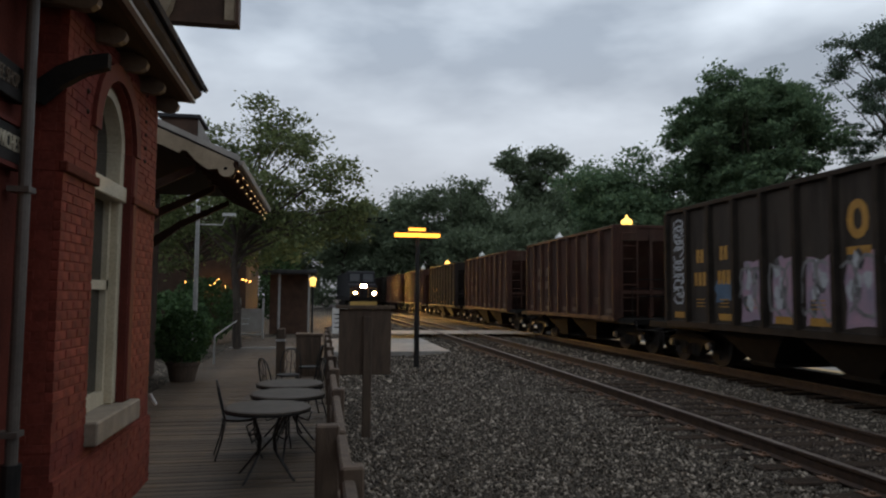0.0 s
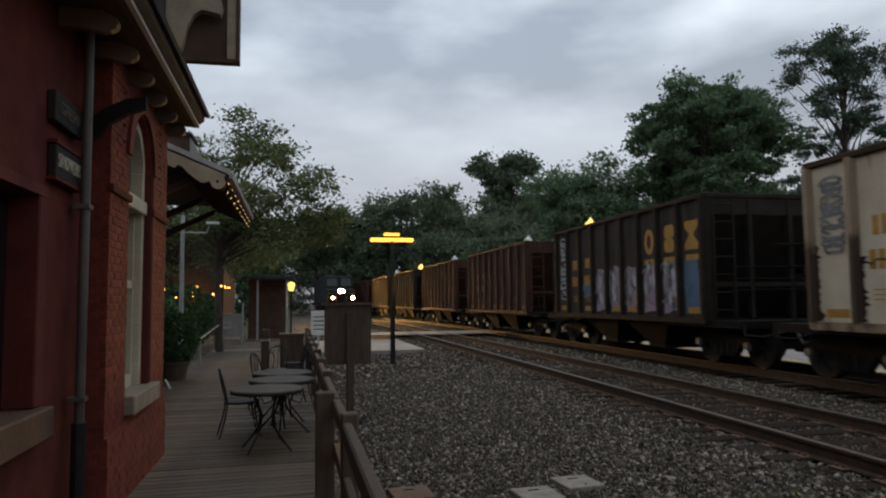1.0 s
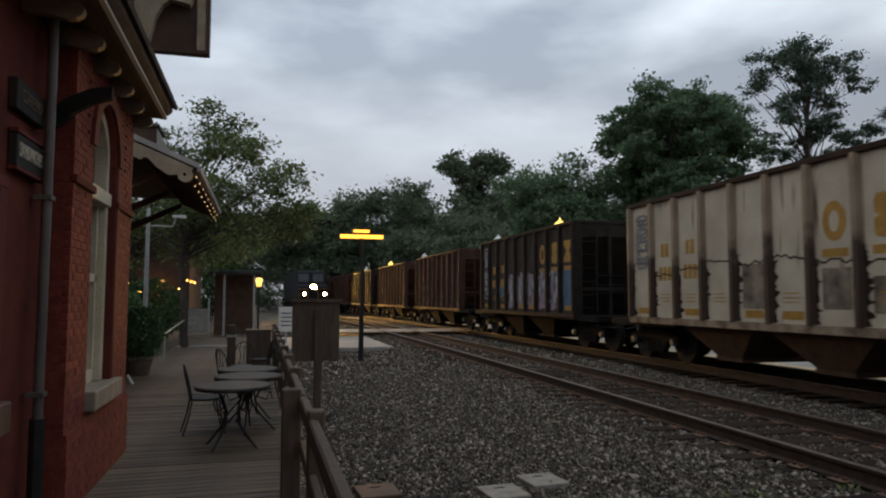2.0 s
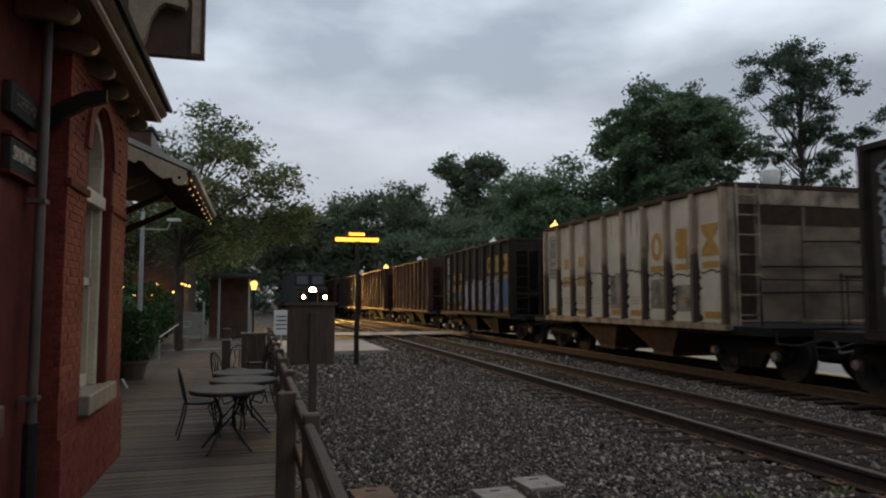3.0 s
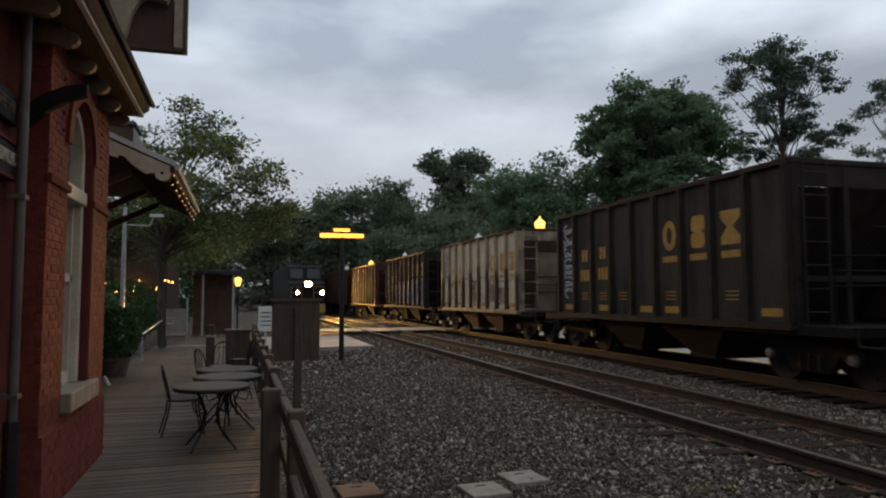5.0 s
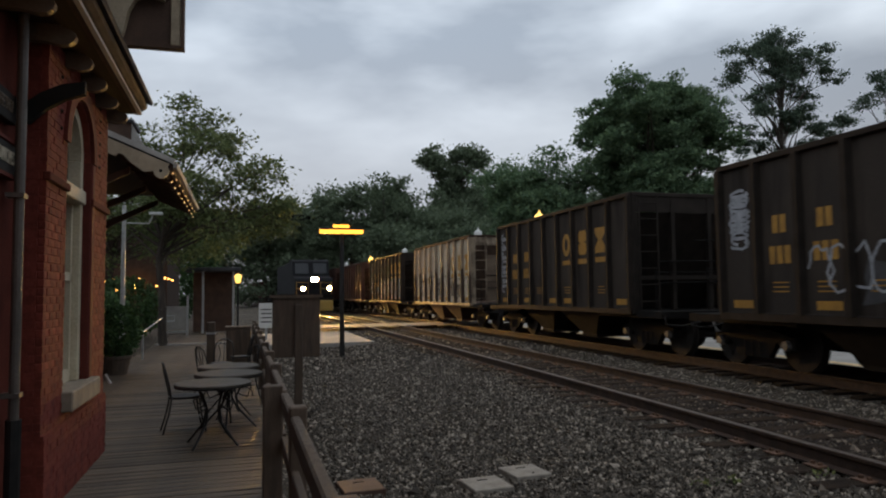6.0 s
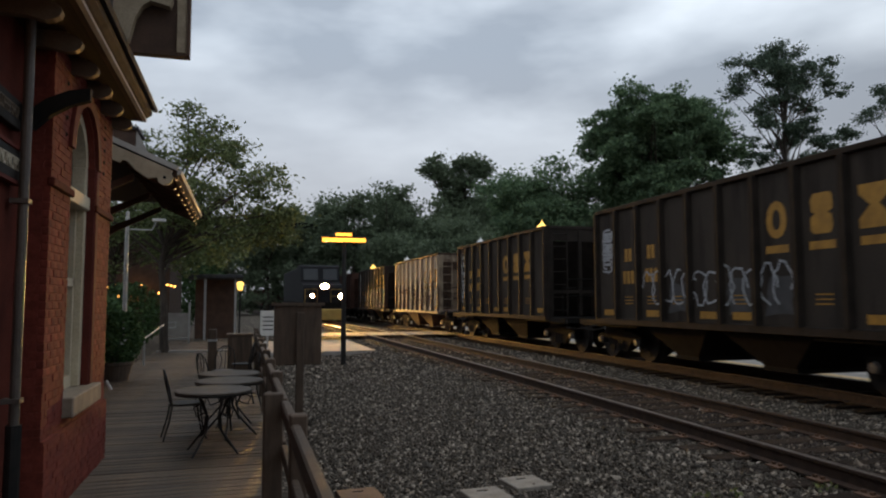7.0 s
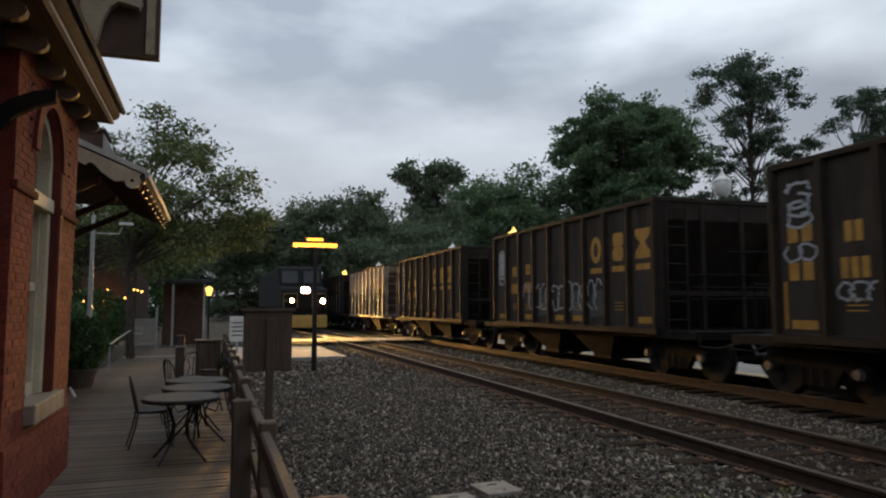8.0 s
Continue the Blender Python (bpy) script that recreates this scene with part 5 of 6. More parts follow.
def chair_mesh_parts(parent):
    bm = B()
    rod(bm, (0, 0, 0.43), (0, 0, 0.455), 0.205, n=20)
    part("seat", bm, M["iron"], parent)
    for sx in (-1, 1):
        bm = B()
        pipe(bm, [(sx * 0.17, 0.17, 0.43), (sx * 0.19, 0.19, 0.25), (sx * 0.17, 0.22, 0.1), (sx * 0.21, 0.25, 0.0)], 0.011)
        part("leg", bm, M["iron"], parent)
        bm = B()
        pipe(bm, [(sx * 0.15, -0.17, 0.43), (sx * 0.16, -0.20, 0.25), (sx * 0.17, -0.27, 0.0)], 0.011)
        part("leg", bm, M["iron"], parent)
    bm = B()
    arc = [(-0.18, -0.17, 0.44), (-0.19, -0.21, 0.65), (-0.15, -0.25, 0.82), (-0.06, -0.27, 0.89), (0.06, -0.27, 0.89), (0.15, -0.25, 0.82), (0.19, -0.21, 0.65), (0.18, -0.17, 0.44)]
    pipe(bm, arc, 0.012)
    back = part("backrest", bm, M["iron"], parent)
    for sx in (-0.1, 0.0, 0.1):
        bm = B()
        pipe(bm, [(sx, -0.18, 0.46), (sx * 0.6, -0.22, 0.62), (sx * 1.1, -0.25, 0.76), (sx * 0.5, -0.265, 0.87)], 0.008)
        part("back_scroll", bm, M["iron"], back)
    bm = B()
    pipe(bm, [(-0.18, 0.2, 0.16), (0.18, 0.2, 0.16)], 0.007)
    part("stretcher", bm, M["iron"], parent)
    bm = B()
    pipe(bm, [(-0.16, -0.21, 0.2), (0.16, -0.21, 0.2)], 0.007)
    part("stretcher", bm, M["iron"], parent)


def bistro_chair():
    c = thing("bistro_chair", "black wrought-iron bistro chair on the deck", "chair", group="bistro chairs")
    chair_mesh_parts(c)
    return c


def bistro_table():
    t = thing("bistro_table", "round wrought-iron bistro table with worn top", "table", group="bistro tables")
    bm = B()
    lathe(bm, [(0.42, 0.70), (0.44, 0.705), (0.44, 0.72), (0.42, 0.73)], 32)
    part("tabletop", bm, M["table_top"], t)
    bm = B()
    lathe(bm, [(0.425, 0.68), (0.435, 0.68), (0.435, 0.699), (0.425, 0.699)], 32)
    part("rim", bm, M["iron"], t)
    for i in range(4):
        a = math.pi / 4 + i * math.pi / 2
        u = Vector((math.cos(a), math.sin(a), 0))
        bm = B()
        pipe(bm, [u * 0.30 + Vector((0, 0, 0.69)), u * 0.20 + Vector((0, 0, 0.62)), u * 0.10 + Vector((0, 0, 0.42)), u * 0.12 + Vector((0, 0, 0.26)), u * 0.30 + Vector((0, 0, 0.06)), u * 0.36 + Vector((0, 0, 0.0))], 0.013)
        leg = part("leg", bm, M["iron"], t)
        bm = B()
        pipe(bm, [u * 0.11 + Vector((0, 0, 0.45)), u * 0.24 + Vector((0, 0, 0.40)), u * 0.28 + Vector((0, 0, 0.5)), u * 0.2 + Vector((0, 0, 0.54))], 0.009)
        part("scroll", bm, M["iron"], leg)
    return t


def build_furniture():
    t = bistro_table()
    t.matrix_basis = pose(-0.31, 8.75, DECK_Z, 0, 0, 10)
    copy_thing(t, pose(-0.15, 9.75, DECK_Z, 0, 0, 40))
    copy_thing(t, pose(-0.17, 10.72, DECK_Z, 0, 0, 20))
    c = bistro_chair()
    c.matrix_basis = pose(-0.70, 9.75, DECK_Z, 0, 0, -80)
    for x, y, a in ((-0.45, 12.6, -60), (0.02, 12.4, 110), (-0.35, 14.2, 170), (0.0, 15.6, 80)):
        copy_thing(c, pose(x, y, DECK_Z, 0, 0, a))
    k = thing("planter_box", "dark timber planter box at the deck's far end", "planter")
    boxpart("box", (-0.34, 0.24, 17.9, 18.5, DECK_Z, 0.62), M["fence"], k, "", 0.015)
    boxpart("rim", (-0.37, 0.27, 17.87, 18.53, 0.622, 0.68), M["fence"], k, "", 0.01)
    for y in (17.895,):
        for x in (-0.2, -0.05, 0.1):
            boxpart("slat", (x - 0.06, x + 0.06, 17.88, 17.898, DECK_Z + 0.05, 0.6), M["fence"], k)
    q = thing("bollard", "dark timber post with a pale metal band on the deck", "bollard")
    boxpart("post", (-0.80, -0.60, 18.0, 18.2, DECK_Z, 0.80), M["fence"], q, "", 0.02)
    boxpart("band", (-0.808, -0.592, 17.992, 18.208, 0.50, 0.55), M["steel_pale"], q, "pale metal band")
    z = thing("step_nosing", "pale board across the deck at the ramp", "step", kind="structure")
    boxpart("board", (-2.9, 0.28, 26.4, 26.7, DECK_Z + 0.003, DECK_Z + 0.05), M["board_grey"], z)
    n = thing("notice_board", "brown timber notice board on a post", "notice board")
    boxpart("panel", (0.46, 1.18, 10.88, 10.95, 0.50, 1.40), M["fence"], n, "", 0.01)
    boxpart("post", (0.79, 0.91, 10.80, 10.876, -0.5, 1.30), M["fence"], n, "", 0.01)
    boxpart("cap", (0.42, 1.22, 10.84, 10.98, 1.404, 1.45), M["fence"], n)


def shrub(name, label, at, rx, ry, rz, n, leaf, material, seed, category="shrub"):
    rng = np.random.default_rng(seed)
    s = thing(name, label, category, at=at)
    d = rng.standard_normal((n, 3))
    d /= np.linalg.norm(d, axis=1)[:, None]
    d *= (0.55 + 0.5 * rng.random(n) ** 0.5)[:, None]
    C = d * np.array([rx, ry, rz]) + np.array([0, 0, rz])
    ob = new("foliage", leaf_mesh("foliage", C, leaf, material, rng))
    ob.parent = s
    bm = B()
    for k in range(5):
        a = k * 1.3
        rod(bm, (0, 0, 0), (rx * 0.5 * math.cos(a), ry * 0.5 * math.sin(a), rz * 1.2), min(0.02, rx * 0.05), min(0.008, rx * 0.02), 5)
    part("stem", bm, M["bark"], s)
    return s


def leaf_mesh(name, C, size, material, rng, flat=0.0):
    """One folded leaf or leaf spray at each centre."""
    n = len(C)
    u = rng.standard_normal((n, 3))
    u[:, 2] *= 1 - flat
    u /= np.linalg.norm(u, axis=1)[:, None]
    w = rng.standard_normal((n, 3))
    w[:, 2] *= 1 - flat
    w -= (w * u).sum(1)[:, None] * u
    w /= np.linalg.norm(w, axis=1)[:, None]
    s = size * (0.6 + 0.8 * rng.random(n))[:, None]
    nrm = np.cross(u, w)
    v = np.stack([C - u * s, C + w * s * 0.55 + nrm * s * 0.15, C + u * s, C - w * s * 0.55 + nrm * s * 0.15], 1).reshape(-1, 3)
    f = (np.array([[0, 1, 2, 3]])[None] + (np.arange(n) * 4)[:, None, None]).reshape(-1, 4)
    return raw_mesh(name, v, f, material)


def tree(name, label, at, trunk_h, trunk_r, blobs, per, leaf, material, seed, flat=0.3, limbs=True, clump=0.0, leaves=(22, 46)):
    """blobs: (x, y, z, rx, ry, rz) masses of the crown; each is broken into clumps of leaves."""
    rng = np.random.default_rng(seed)
    t = thing(name, label, "tree", at=at)
    bm = B()
    p = Vector((0, 0, -0.4))
    pts = [p]
    for i in range(5):
        p = p + Vector((rng.uniform(-0.12, 0.12) * trunk_h / 5, rng.uniform(-0.12, 0.12) * trunk_h / 5, trunk_h / 5))
        pts.append(p.copy())
    for i, (a, b) in enumerate(zip(pts, pts[1:])):
        rod(bm, a, b, trunk_r * (1 - 0.1 * i), trunk_r * (0.9 - 0.1 * i), 9)
    C = []
    for bx, by, bz, rx, ry, rz in blobs:
        tip = Vector((bx, by, bz))
        k0 = min(4.95, max(1.2, 5 * (bz * rng.uniform(0.62, 0.86) + 0.4) / trunk_h))
        a = pts[int(k0)].lerp(pts[int(k0) + 1], k0 - int(k0))
        mid = a.lerp(tip, 0.5) + Vector((rng.uniform(-0.4, 0.4), rng.uniform(-0.4, 0.4), 0.3))
        rod(bm, a, mid, trunk_r * 0.3, trunk_r * 0.2, 6)
        rod(bm, mid, tip, trunk_r * 0.2, trunk_r * 0.07, 6)
        nc = max(6, int(per * rx * rz))
        for k in range(nc):
            d = rng.standard_normal(3)
            d /= np.linalg.norm(d)
            d *= rng.random() ** 0.4
            c = np.array([bx, by, bz]) + d * np.array([rx, ry, rz])
            if limbs and k % 3 == 0:
                rod(bm, tip, Vector(c), trunk_r * 0.1, trunk_r * 0.03, 4)
            m = int(rng.integers(*leaves))
            spread = (clump or leaf * 2.8) * rng.uniform(0.7, 1.3)
            C.append(c + rng.standard_normal((m, 3)) * np.array([spread, spread, spread * 0.55]))
    part("trunk", bm, M["bark"], t)
    C = np.concatenate(C)
    ob = new("crown", leaf_mesh("crown", C, leaf, material, rng, flat))
    ob.parent = t
    return t


def crown_blobs(seed, n, cx, cz, rx, ry, rz, size):
    r = random.Random(seed)
    out = []
    for i in range(n):
        a, b = r.uniform(0, math.tau), r.uniform(-0.95, 1.0)
        k = math.sqrt(max(0.0, 1 - b * b)) if b > 0 else 1 + 0.3 * b
        q = r.uniform(0.45, 1.0)
        s = size * r.uniform(0.7, 1.25)
        out.append((cx + rx * k * q * math.cos(a), ry * k * q * math.sin(a), cz + rz * b * q, s, s, s * 0.7))
    return out


def build_trees():
    # feathery tree above the deck
    tree("locust_tree", "feathery green honey locust tree behind the deck", pose(-2.6, 26.5, -0.3), 4.2, 0.17,
         crown_blobs(4, 30, 0.2, 5.6, 3.7, 3.0, 2.4, 1.0) + [(3.7, 0, 4.4, 0.9, 0.9, 0.7), (4.1, 0.4, 5.2, 0.6, 0.6, 0.5), (3.3, -0.4, 6.4, 0.7, 0.7, 0.5), (1.0, 0, 8.0, 0.8, 0.8, 0.5), (2.2, 0, 7.3, 0.7, 0.7, 0.5), (0.6, -0.5, 8.7, 0.35, 0.35, 0.3)],
         20, 0.075, M["leaf_locust"], 11, clump=0.26, leaves=(34, 64))
    tree("locust_tree", "dark green tree beside the shelter", pose(-5.5, 34.0, -0.3), 4.0, 0.18, crown_blobs(6, 22, 0, 5.2, 4.2, 3, 2.6, 1.3), 9, 0.11, M["leaf_locust"], 12, clump=0.4, leaves=(34, 64))
    # broad tree beyond the far platform
    tree("oak_tree", "broad dark green oak tree beyond the platform", pose(31.0, 47.0, -0.4), 8.0, 0.45,
         crown_blobs(27, 90, 0.4, 12.5, 5.4, 5, 6.2, 1.65) + [(-4.0, 0, 15.7, 1.8, 1.8, 1.3), (-2.6, -1, 17.3, 1.6, 1.6, 1.2), (3.6, -1, 16.7, 1.7, 1.7, 1.3), (4.6, 0, 15.2, 1.7, 1.7, 1.3), (1.4, 0, 17.5, 1.5, 1.5, 1.1)], 5.4, 0.15, M["leaf_oak"], 21, limbs=False, clump=0.34, leaves=(80, 140))
    tree("maple_tree", "rounded green maple tree beyond the platform", pose(22.6, 50.0, -0.4), 6.0, 0.3,
         crown_blobs(8, 40, 0, 8.3, 4.4, 4, 4.9, 1.7), 4.6, 0.15, M["leaf_oak"], 22, limbs=False, clump=0.5, leaves=(60, 110))
    # tall open-crowned trees
    tall = []
    r = random.Random(9)
    for z, x0, x1, n in ((24.0, -1.2, 2.2, 5), (23.0, -2.8, 5.0, 8), (21.8, -3.4, 6.4, 10), (20.6, -3.2, 6.0, 9), (19.0, -2.6, 4.4, 5), (18.0, -2.5, 3.0, 4), (16.8, -3.4, 7.4, 9), (15.8, -2.4, 6.8, 7), (14.5, -2.0, 5.0, 6), (12.9, -3.0, 4.5, 5), (11.2, -4.0, 4.5, 6), (9.6, -4.0, 4.0, 6), (8.0, -4.0, 4.0, 6), (6.5, -3.5, 3.5, 5)):
        for k in range(n):
            tall.append((x0 + (x1 - x0) * (k + 0.5 + r.uniform(-0.35, 0.35)) / n, r.uniform(-2.5, 2.5), z + r.uniform(-0.55, 0.55), r.uniform(0.8, 1.4), 1.2, r.uniform(0.3, 0.5)))
    tree("tall_tree", "tall open-crowned tree with layered branches", pose(44.6, 50.0, -0.4), 21.0, 0.21, tall, 8, 0.13, M["leaf_tall"], 31, clump=0.32, leaves=(42, 80))
    tree("tall_tree", "tall open-crowned tree with layered branches", pose(62.0, 52.0, -0.4), 19.5, 0.21, [(x * 0.9 + 0.5, y, z * 0.98, a, b, c) for x, y, z, a, b, c in tall], 8, 0.12, M["leaf_tall"], 32, clump=0.32, leaves=(42, 80))
    # distant wood
    tree("distant_tree", "tall distant tree with an uneven crown", pose(30.5, 100.0, -0.4), 13.0, 0.4, crown_blobs(15, 30, 2.6, 17.8, 4.0, 3, 7.2, 1.6) + crown_blobs(16, 8, -2.6, 21.8, 1.8, 2, 2.4, 1.3) + crown_blobs(19, 9, 0.4, 18.6, 2.6, 2, 2.6, 1.2) + crown_blobs(18, 16, 0, 11.0, 5, 3, 4, 1.8), 4.5, 0.26, M["leaf_far"], 41, limbs=False, clump=0.6, leaves=(30, 60))
    tree("distant_tree", "distant tree with a dead top branch", pose(22.0, 102.0, -0.4), 17.0, 0.3, crown_blobs(17, 26, 0, 13.0, 4.6, 3, 6.8, 1.8), 4.2, 0.26, M["leaf_far"], 42, limbs=False, clump=0.6, leaves=(30, 60))
    k = 0
    r = random.Random(2)
    for x, y, z, rad in ((-30, 100, 12, 7), (-16, 104, 13, 7), (-4, 108, 13, 7), (7, 108, 17.5, 7), (13, 104, 18.5, 6), (18, 100, 17, 6), (36, 96, 15, 6), (40, 88, 14, 6), (33, 78, 12.5, 6), (27, 70, 10, 5), (36, 62, 13, 6), (22, 64, 8, 4.5), (42, 56, 13, 6), (52, 60, 14, 6.5), (62, 62, 13, 7), (72, 60, 13, 7), (18, 84, 11, 5), (25, 90, 14, 6), (3, 98, 15.5, 6), (9, 97, 17, 6), (14.5, 96, 18.5, 6), (20, 95, 19.5, 6), (26, 96, 17, 6), (31.5, 95, 17, 6), (36.5, 93, 18, 6), (41, 90, 18.5, 6), (24, 76, 11.5, 5), (29, 74, 13, 5), (56, 48, 9, 5), (68, 46, 10, 6)):
        k += 1
        tree("woodland_tree", "dark green tree of the wood along the line", pose(x, y, -0.4), z * 0.5, 0.3, crown_blobs(50 + k, 26, 0, z * 0.5, rad * 0.85, rad * 0.5, z * 0.46, rad * 0.33), 2.8, 0.25, M["leaf_far"], 60 + k, limbs=False, clump=0.75, leaves=(36, 70))


# ======== far platform, lamps and distance ========
def acorn_lamp(at, lit):
    l = thing("platform_lamp", "lit acorn-globe platform lamp on a dark post" if lit else "unlit white acorn-globe platform lamp on a dark post", "lamp", at=at, group="platform lamps")
    bm = B()
    lathe(bm, [(0.14, -0.31), (0.14, 0.25), (0.07, 0.4), (0.055, 3.9), (0.09, 4.0), (0.05, 4.1)], 12)
    part("post", bm, M["iron"], l)
    bm = B()
    lathe(bm, [(0.10, 4.10), (0.19, 4.2), (0.23, 4.42), (0.22, 4.5)], 16)
    part("globe", bm, M["globe_lit"] if lit else M["globe"], l, "glowing globe" if lit else "white globe", smooth=True)
    bm = B()
    lathe(bm, [(0.24, 4.502), (0.22, 4.56), (0.09, 4.66), (0.05, 4.72), (0.015, 4.82)], 16)
    part("cap", bm, M["globe_lit"] if lit else M["globe"], l)
    return l


def build_far_side():
    p = thing("platform", "concrete platform beyond the far track", "platform", kind="structure")
    sweep("platform_slab", [(0, -0.45), (5.2, -0.45), (5.2, -0.23), (0, -0.23)], FAR_OFF + 2.5, -14, 110, 2.0, M["platform"], p)
    sweep("edge_strip", [(0.0, -0.229), (0.35, -0.229), (0.35, -0.22), (0.0, -0.22)], FAR_OFF + 2.52, -14, 110, 2.0, M["edge_paint"], p)
    for s, lit in ((14.9, False), (28.3, True), (36.4, False), (52.9, False), (65.2, True), (77.0, False)):
        x, y, th = on_track(s, 7.35)
        acorn_lamp(pose(x, y, 0.25), lit)
    # crossing over both tracks and near platform apron
    c = thing("crossing", "pale plank crossing over the tracks", "crossing", kind="structure")
    for i, (a, b) in enumerate(((-3.6, -0.1), (0.1, 1.40), (1.61, 4.05), (4.3, 5.55), (5.8, 7.4))):
        sweep("crossing_panel", [(a, -0.2), (b, -0.2), (b, -0.008), (a, -0.008)], 0.0, 30.5, 33.5, 1.0, M["road"], c)
    a = thing("platform_apron", "pale concrete apron at the deck's end", "platform", kind="structure")
    boxpart("apron_slab", (0.6, 4.4, 23.5, 30.2, -0.40, -0.18), M["platform"], a, "", 0.02)
    # wide sodium fixture on a post
    l = thing("street_lamp", "post with a wide glowing orange sodium fixture", "street lamp")
    bm = B()
    rod(bm, (2.76, 19.77, -0.4), (2.76, 19.77, 3.2), 0.075, 0.055, 12)
    part("post", bm, M["iron"], l)
    boxpart("fixture", (2.12, 3.38, 19.67, 19.87, 3.28, 3.34), M["iron"], l, "", 0.01)
    boxpart("diffuser", (2.14, 3.36, 19.68, 19.86, 3.18, 3.276), M["sodium"], l, "glowing orange diffuser")
    boxpart("top_lamp", (2.52, 2.96, 19.69, 19.85, 3.342, 3.42), M["sodium"], l, "glowing orange top lamp")
    # covers in the gravel
    for x, y, a, m_, lb in ((2.17, 6.12, 4, "cover", "square stained concrete utility cover in the gravel"), (2.68, 6.42, 5, "cover", "square stained concrete utility cover in the gravel"), (1.06, 6.42, 4, "brown", "square dark brown utility cover in the gravel")):
        s = thing("utility_cover", lb, "utility cover", at=pose(x, y, -0.30, 0, 0, a), group="utility covers")
        boxpart("lid", (-0.19, 0.19, -0.21, 0.21, -0.06, 0.012), M[m_], s, "", 0.008)
        boxpart("lift_slot", (-0.05, 0.05, 0.08, 0.10, 0.0125, 0.016), M["under"], s)
    # signal bridge over the line
    g = thing("signal_bridge", "dark steel signal bridge across the line", "signal bridge")
    boxpart("beam", (-9.0, 12.5, 96.0, 96.5, 11.6, 12.3), M["under"], g)
    for x in (-9.0, 12.3):
        boxpart("leg", (x - 0.2, x + 0.2, 96.0, 96.4, -0.3, 11.6), M["under"], g)


def build_left_background():
    shrub("hedge", "clipped dark green bush in a planter", pose(-2.75, 17.3, 0.0), 0.55, 0.6, 0.62, 2600, 0.05, M["hedge"], 5)
    p = thing("planter", "dark timber planter tub at the deck edge", "planter")
    bm = B()
    lathe(bm, [(0.26, 0), (0.33, 0.34), (0.36, 0.36), (0.36, 0.42), (0.30, 0.42)], 20, at=(-2.72, 17.2, DECK_Z))
    part("pot", bm, M["fence"], p)
    h = thing("handrail", "bent white steel handrail beside a ramp", "handrail")
    bm = B()
    pipe(bm, [(-2.62, 21.0, DECK_Z), (-2.62, 21.0, 0.45), (-2.67, 27.5, 0.72), (-2.37, 27.5, 0.72), (-2.37, 27.5, 0.52), (-2.62, 27.4, 0.52)], 0.025, 8)
    rod(bm, (-2.67, 27.4, 0.7), (-2.67, 27.4, DECK_Z), 0.025, n=8)
    part("rail", bm, M["steel_pale"], h)
    b = thing("display_board", "grey display board in a pale frame", "board")
    boxpart("panel", (-3.12, -2.26, 32.0, 32.05, 0.0, 1.0), M["board_grey"], b)
    for x in (-3.2, -2.22):
        boxpart("upright", (x - 0.04, x + 0.04, 31.98, 32.08, DECK_Z - 0.1, 1.45), M["steel_pale"], b)
    boxpart("rail", (-3.16, -2.26, 31.98, 32.08, -0.14, -0.06), M["steel_pale"], b)
    s = thing("shelter", "small reddish shelter with pale posts", "shelter")
    boxpart("back_panel", (-2.3, -0.3, 37.0, 37.2, -0.35, 2.6), M["brown"], s)
    boxpart("roof", (-2.6, 0.0, 35.0, 37.4, 2.604, 2.8), M["slate"], s, "", 0.03)
    for x in (-1.75, -0.35):
        boxpart("post", (x - 0.05, x + 0.05, 35.2, 35.3, -0.35, 2.6), M["steel_pale"], s)
    n = thing("white_sign", "white notice sign on a post", "sign")
    boxpart("plate", (0.62, 1.15, 26.0, 26.04, 0.25, 1.15), M["paper"], n)
    bm = B()
    for k in range(4):
        box(bm, 0.7, 1.07, 25.992, 25.998, 0.45 + k * 0.15, 0.49 + k * 0.15)
    part("text_bar", bm, M["sign_black"], n)
    boxpart("post", (0.85, 0.92, 26.05, 26.11, -0.4, 1.1), M["steel_pale"], n)
    l = thing("lantern", "small lit lantern on a post", "lamp")
    bm = B()
    rod(bm, (-0.12, 30.0, -0.35), (-0.12, 30.0, 1.95), 0.04, 0.035, 8)
    part("post", bm, M["iron"], l)
    bm = B()
    lathe(bm, [(0.09, 1.95), (0.15, 2.25), (0.05, 2.32)], 10, at=(-0.12, 30.0, 0))
    part("globe", bm, M["globe_lit"], l, "glowing globe")
    u = thing("light_pole", "grey steel light pole with side arm", "light pole")
    bm = B()
    rod(bm, (-3.15, 21.0, -0.35), (-3.15, 21.0, 4.0), 0.07, 0.05, 10)
    part("post", bm, M["steel_pale"], u)
    bm = B()
    pipe(bm, [(-3.15, 21.0, 3.5), (-2.5, 21.0, 3.5), (-2.4, 21.0, 3.75)], 0.02)
    part("arm", bm, M["steel_pale"], u)
    boxpart("lamp_head", (-2.5, -2.15, 20.9, 21.1, 3.75, 3.82), M["globe"], u)
    w = thing("back_building", "dark brick building behind the deck trees", "building", kind="structure")
    # Wall reuses the colour darkened for canopy shade.
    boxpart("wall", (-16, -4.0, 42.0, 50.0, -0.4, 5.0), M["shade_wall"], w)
    boxpart("roof", (-16.4, -3.6, 41.6, 50.4, 5.004, 5.4), M["slate"], w)
    # Lamp itself unseen; added to account for the orange light on the bushes.
    k = thing("wall_lamp", "warm wall lamp added to light the bushes", "lamp")
    boxpart("bracket", (-5.75, -5.6, 41.7, 41.995, 2.1, 2.16), M["iron"], k)
    bm = B()
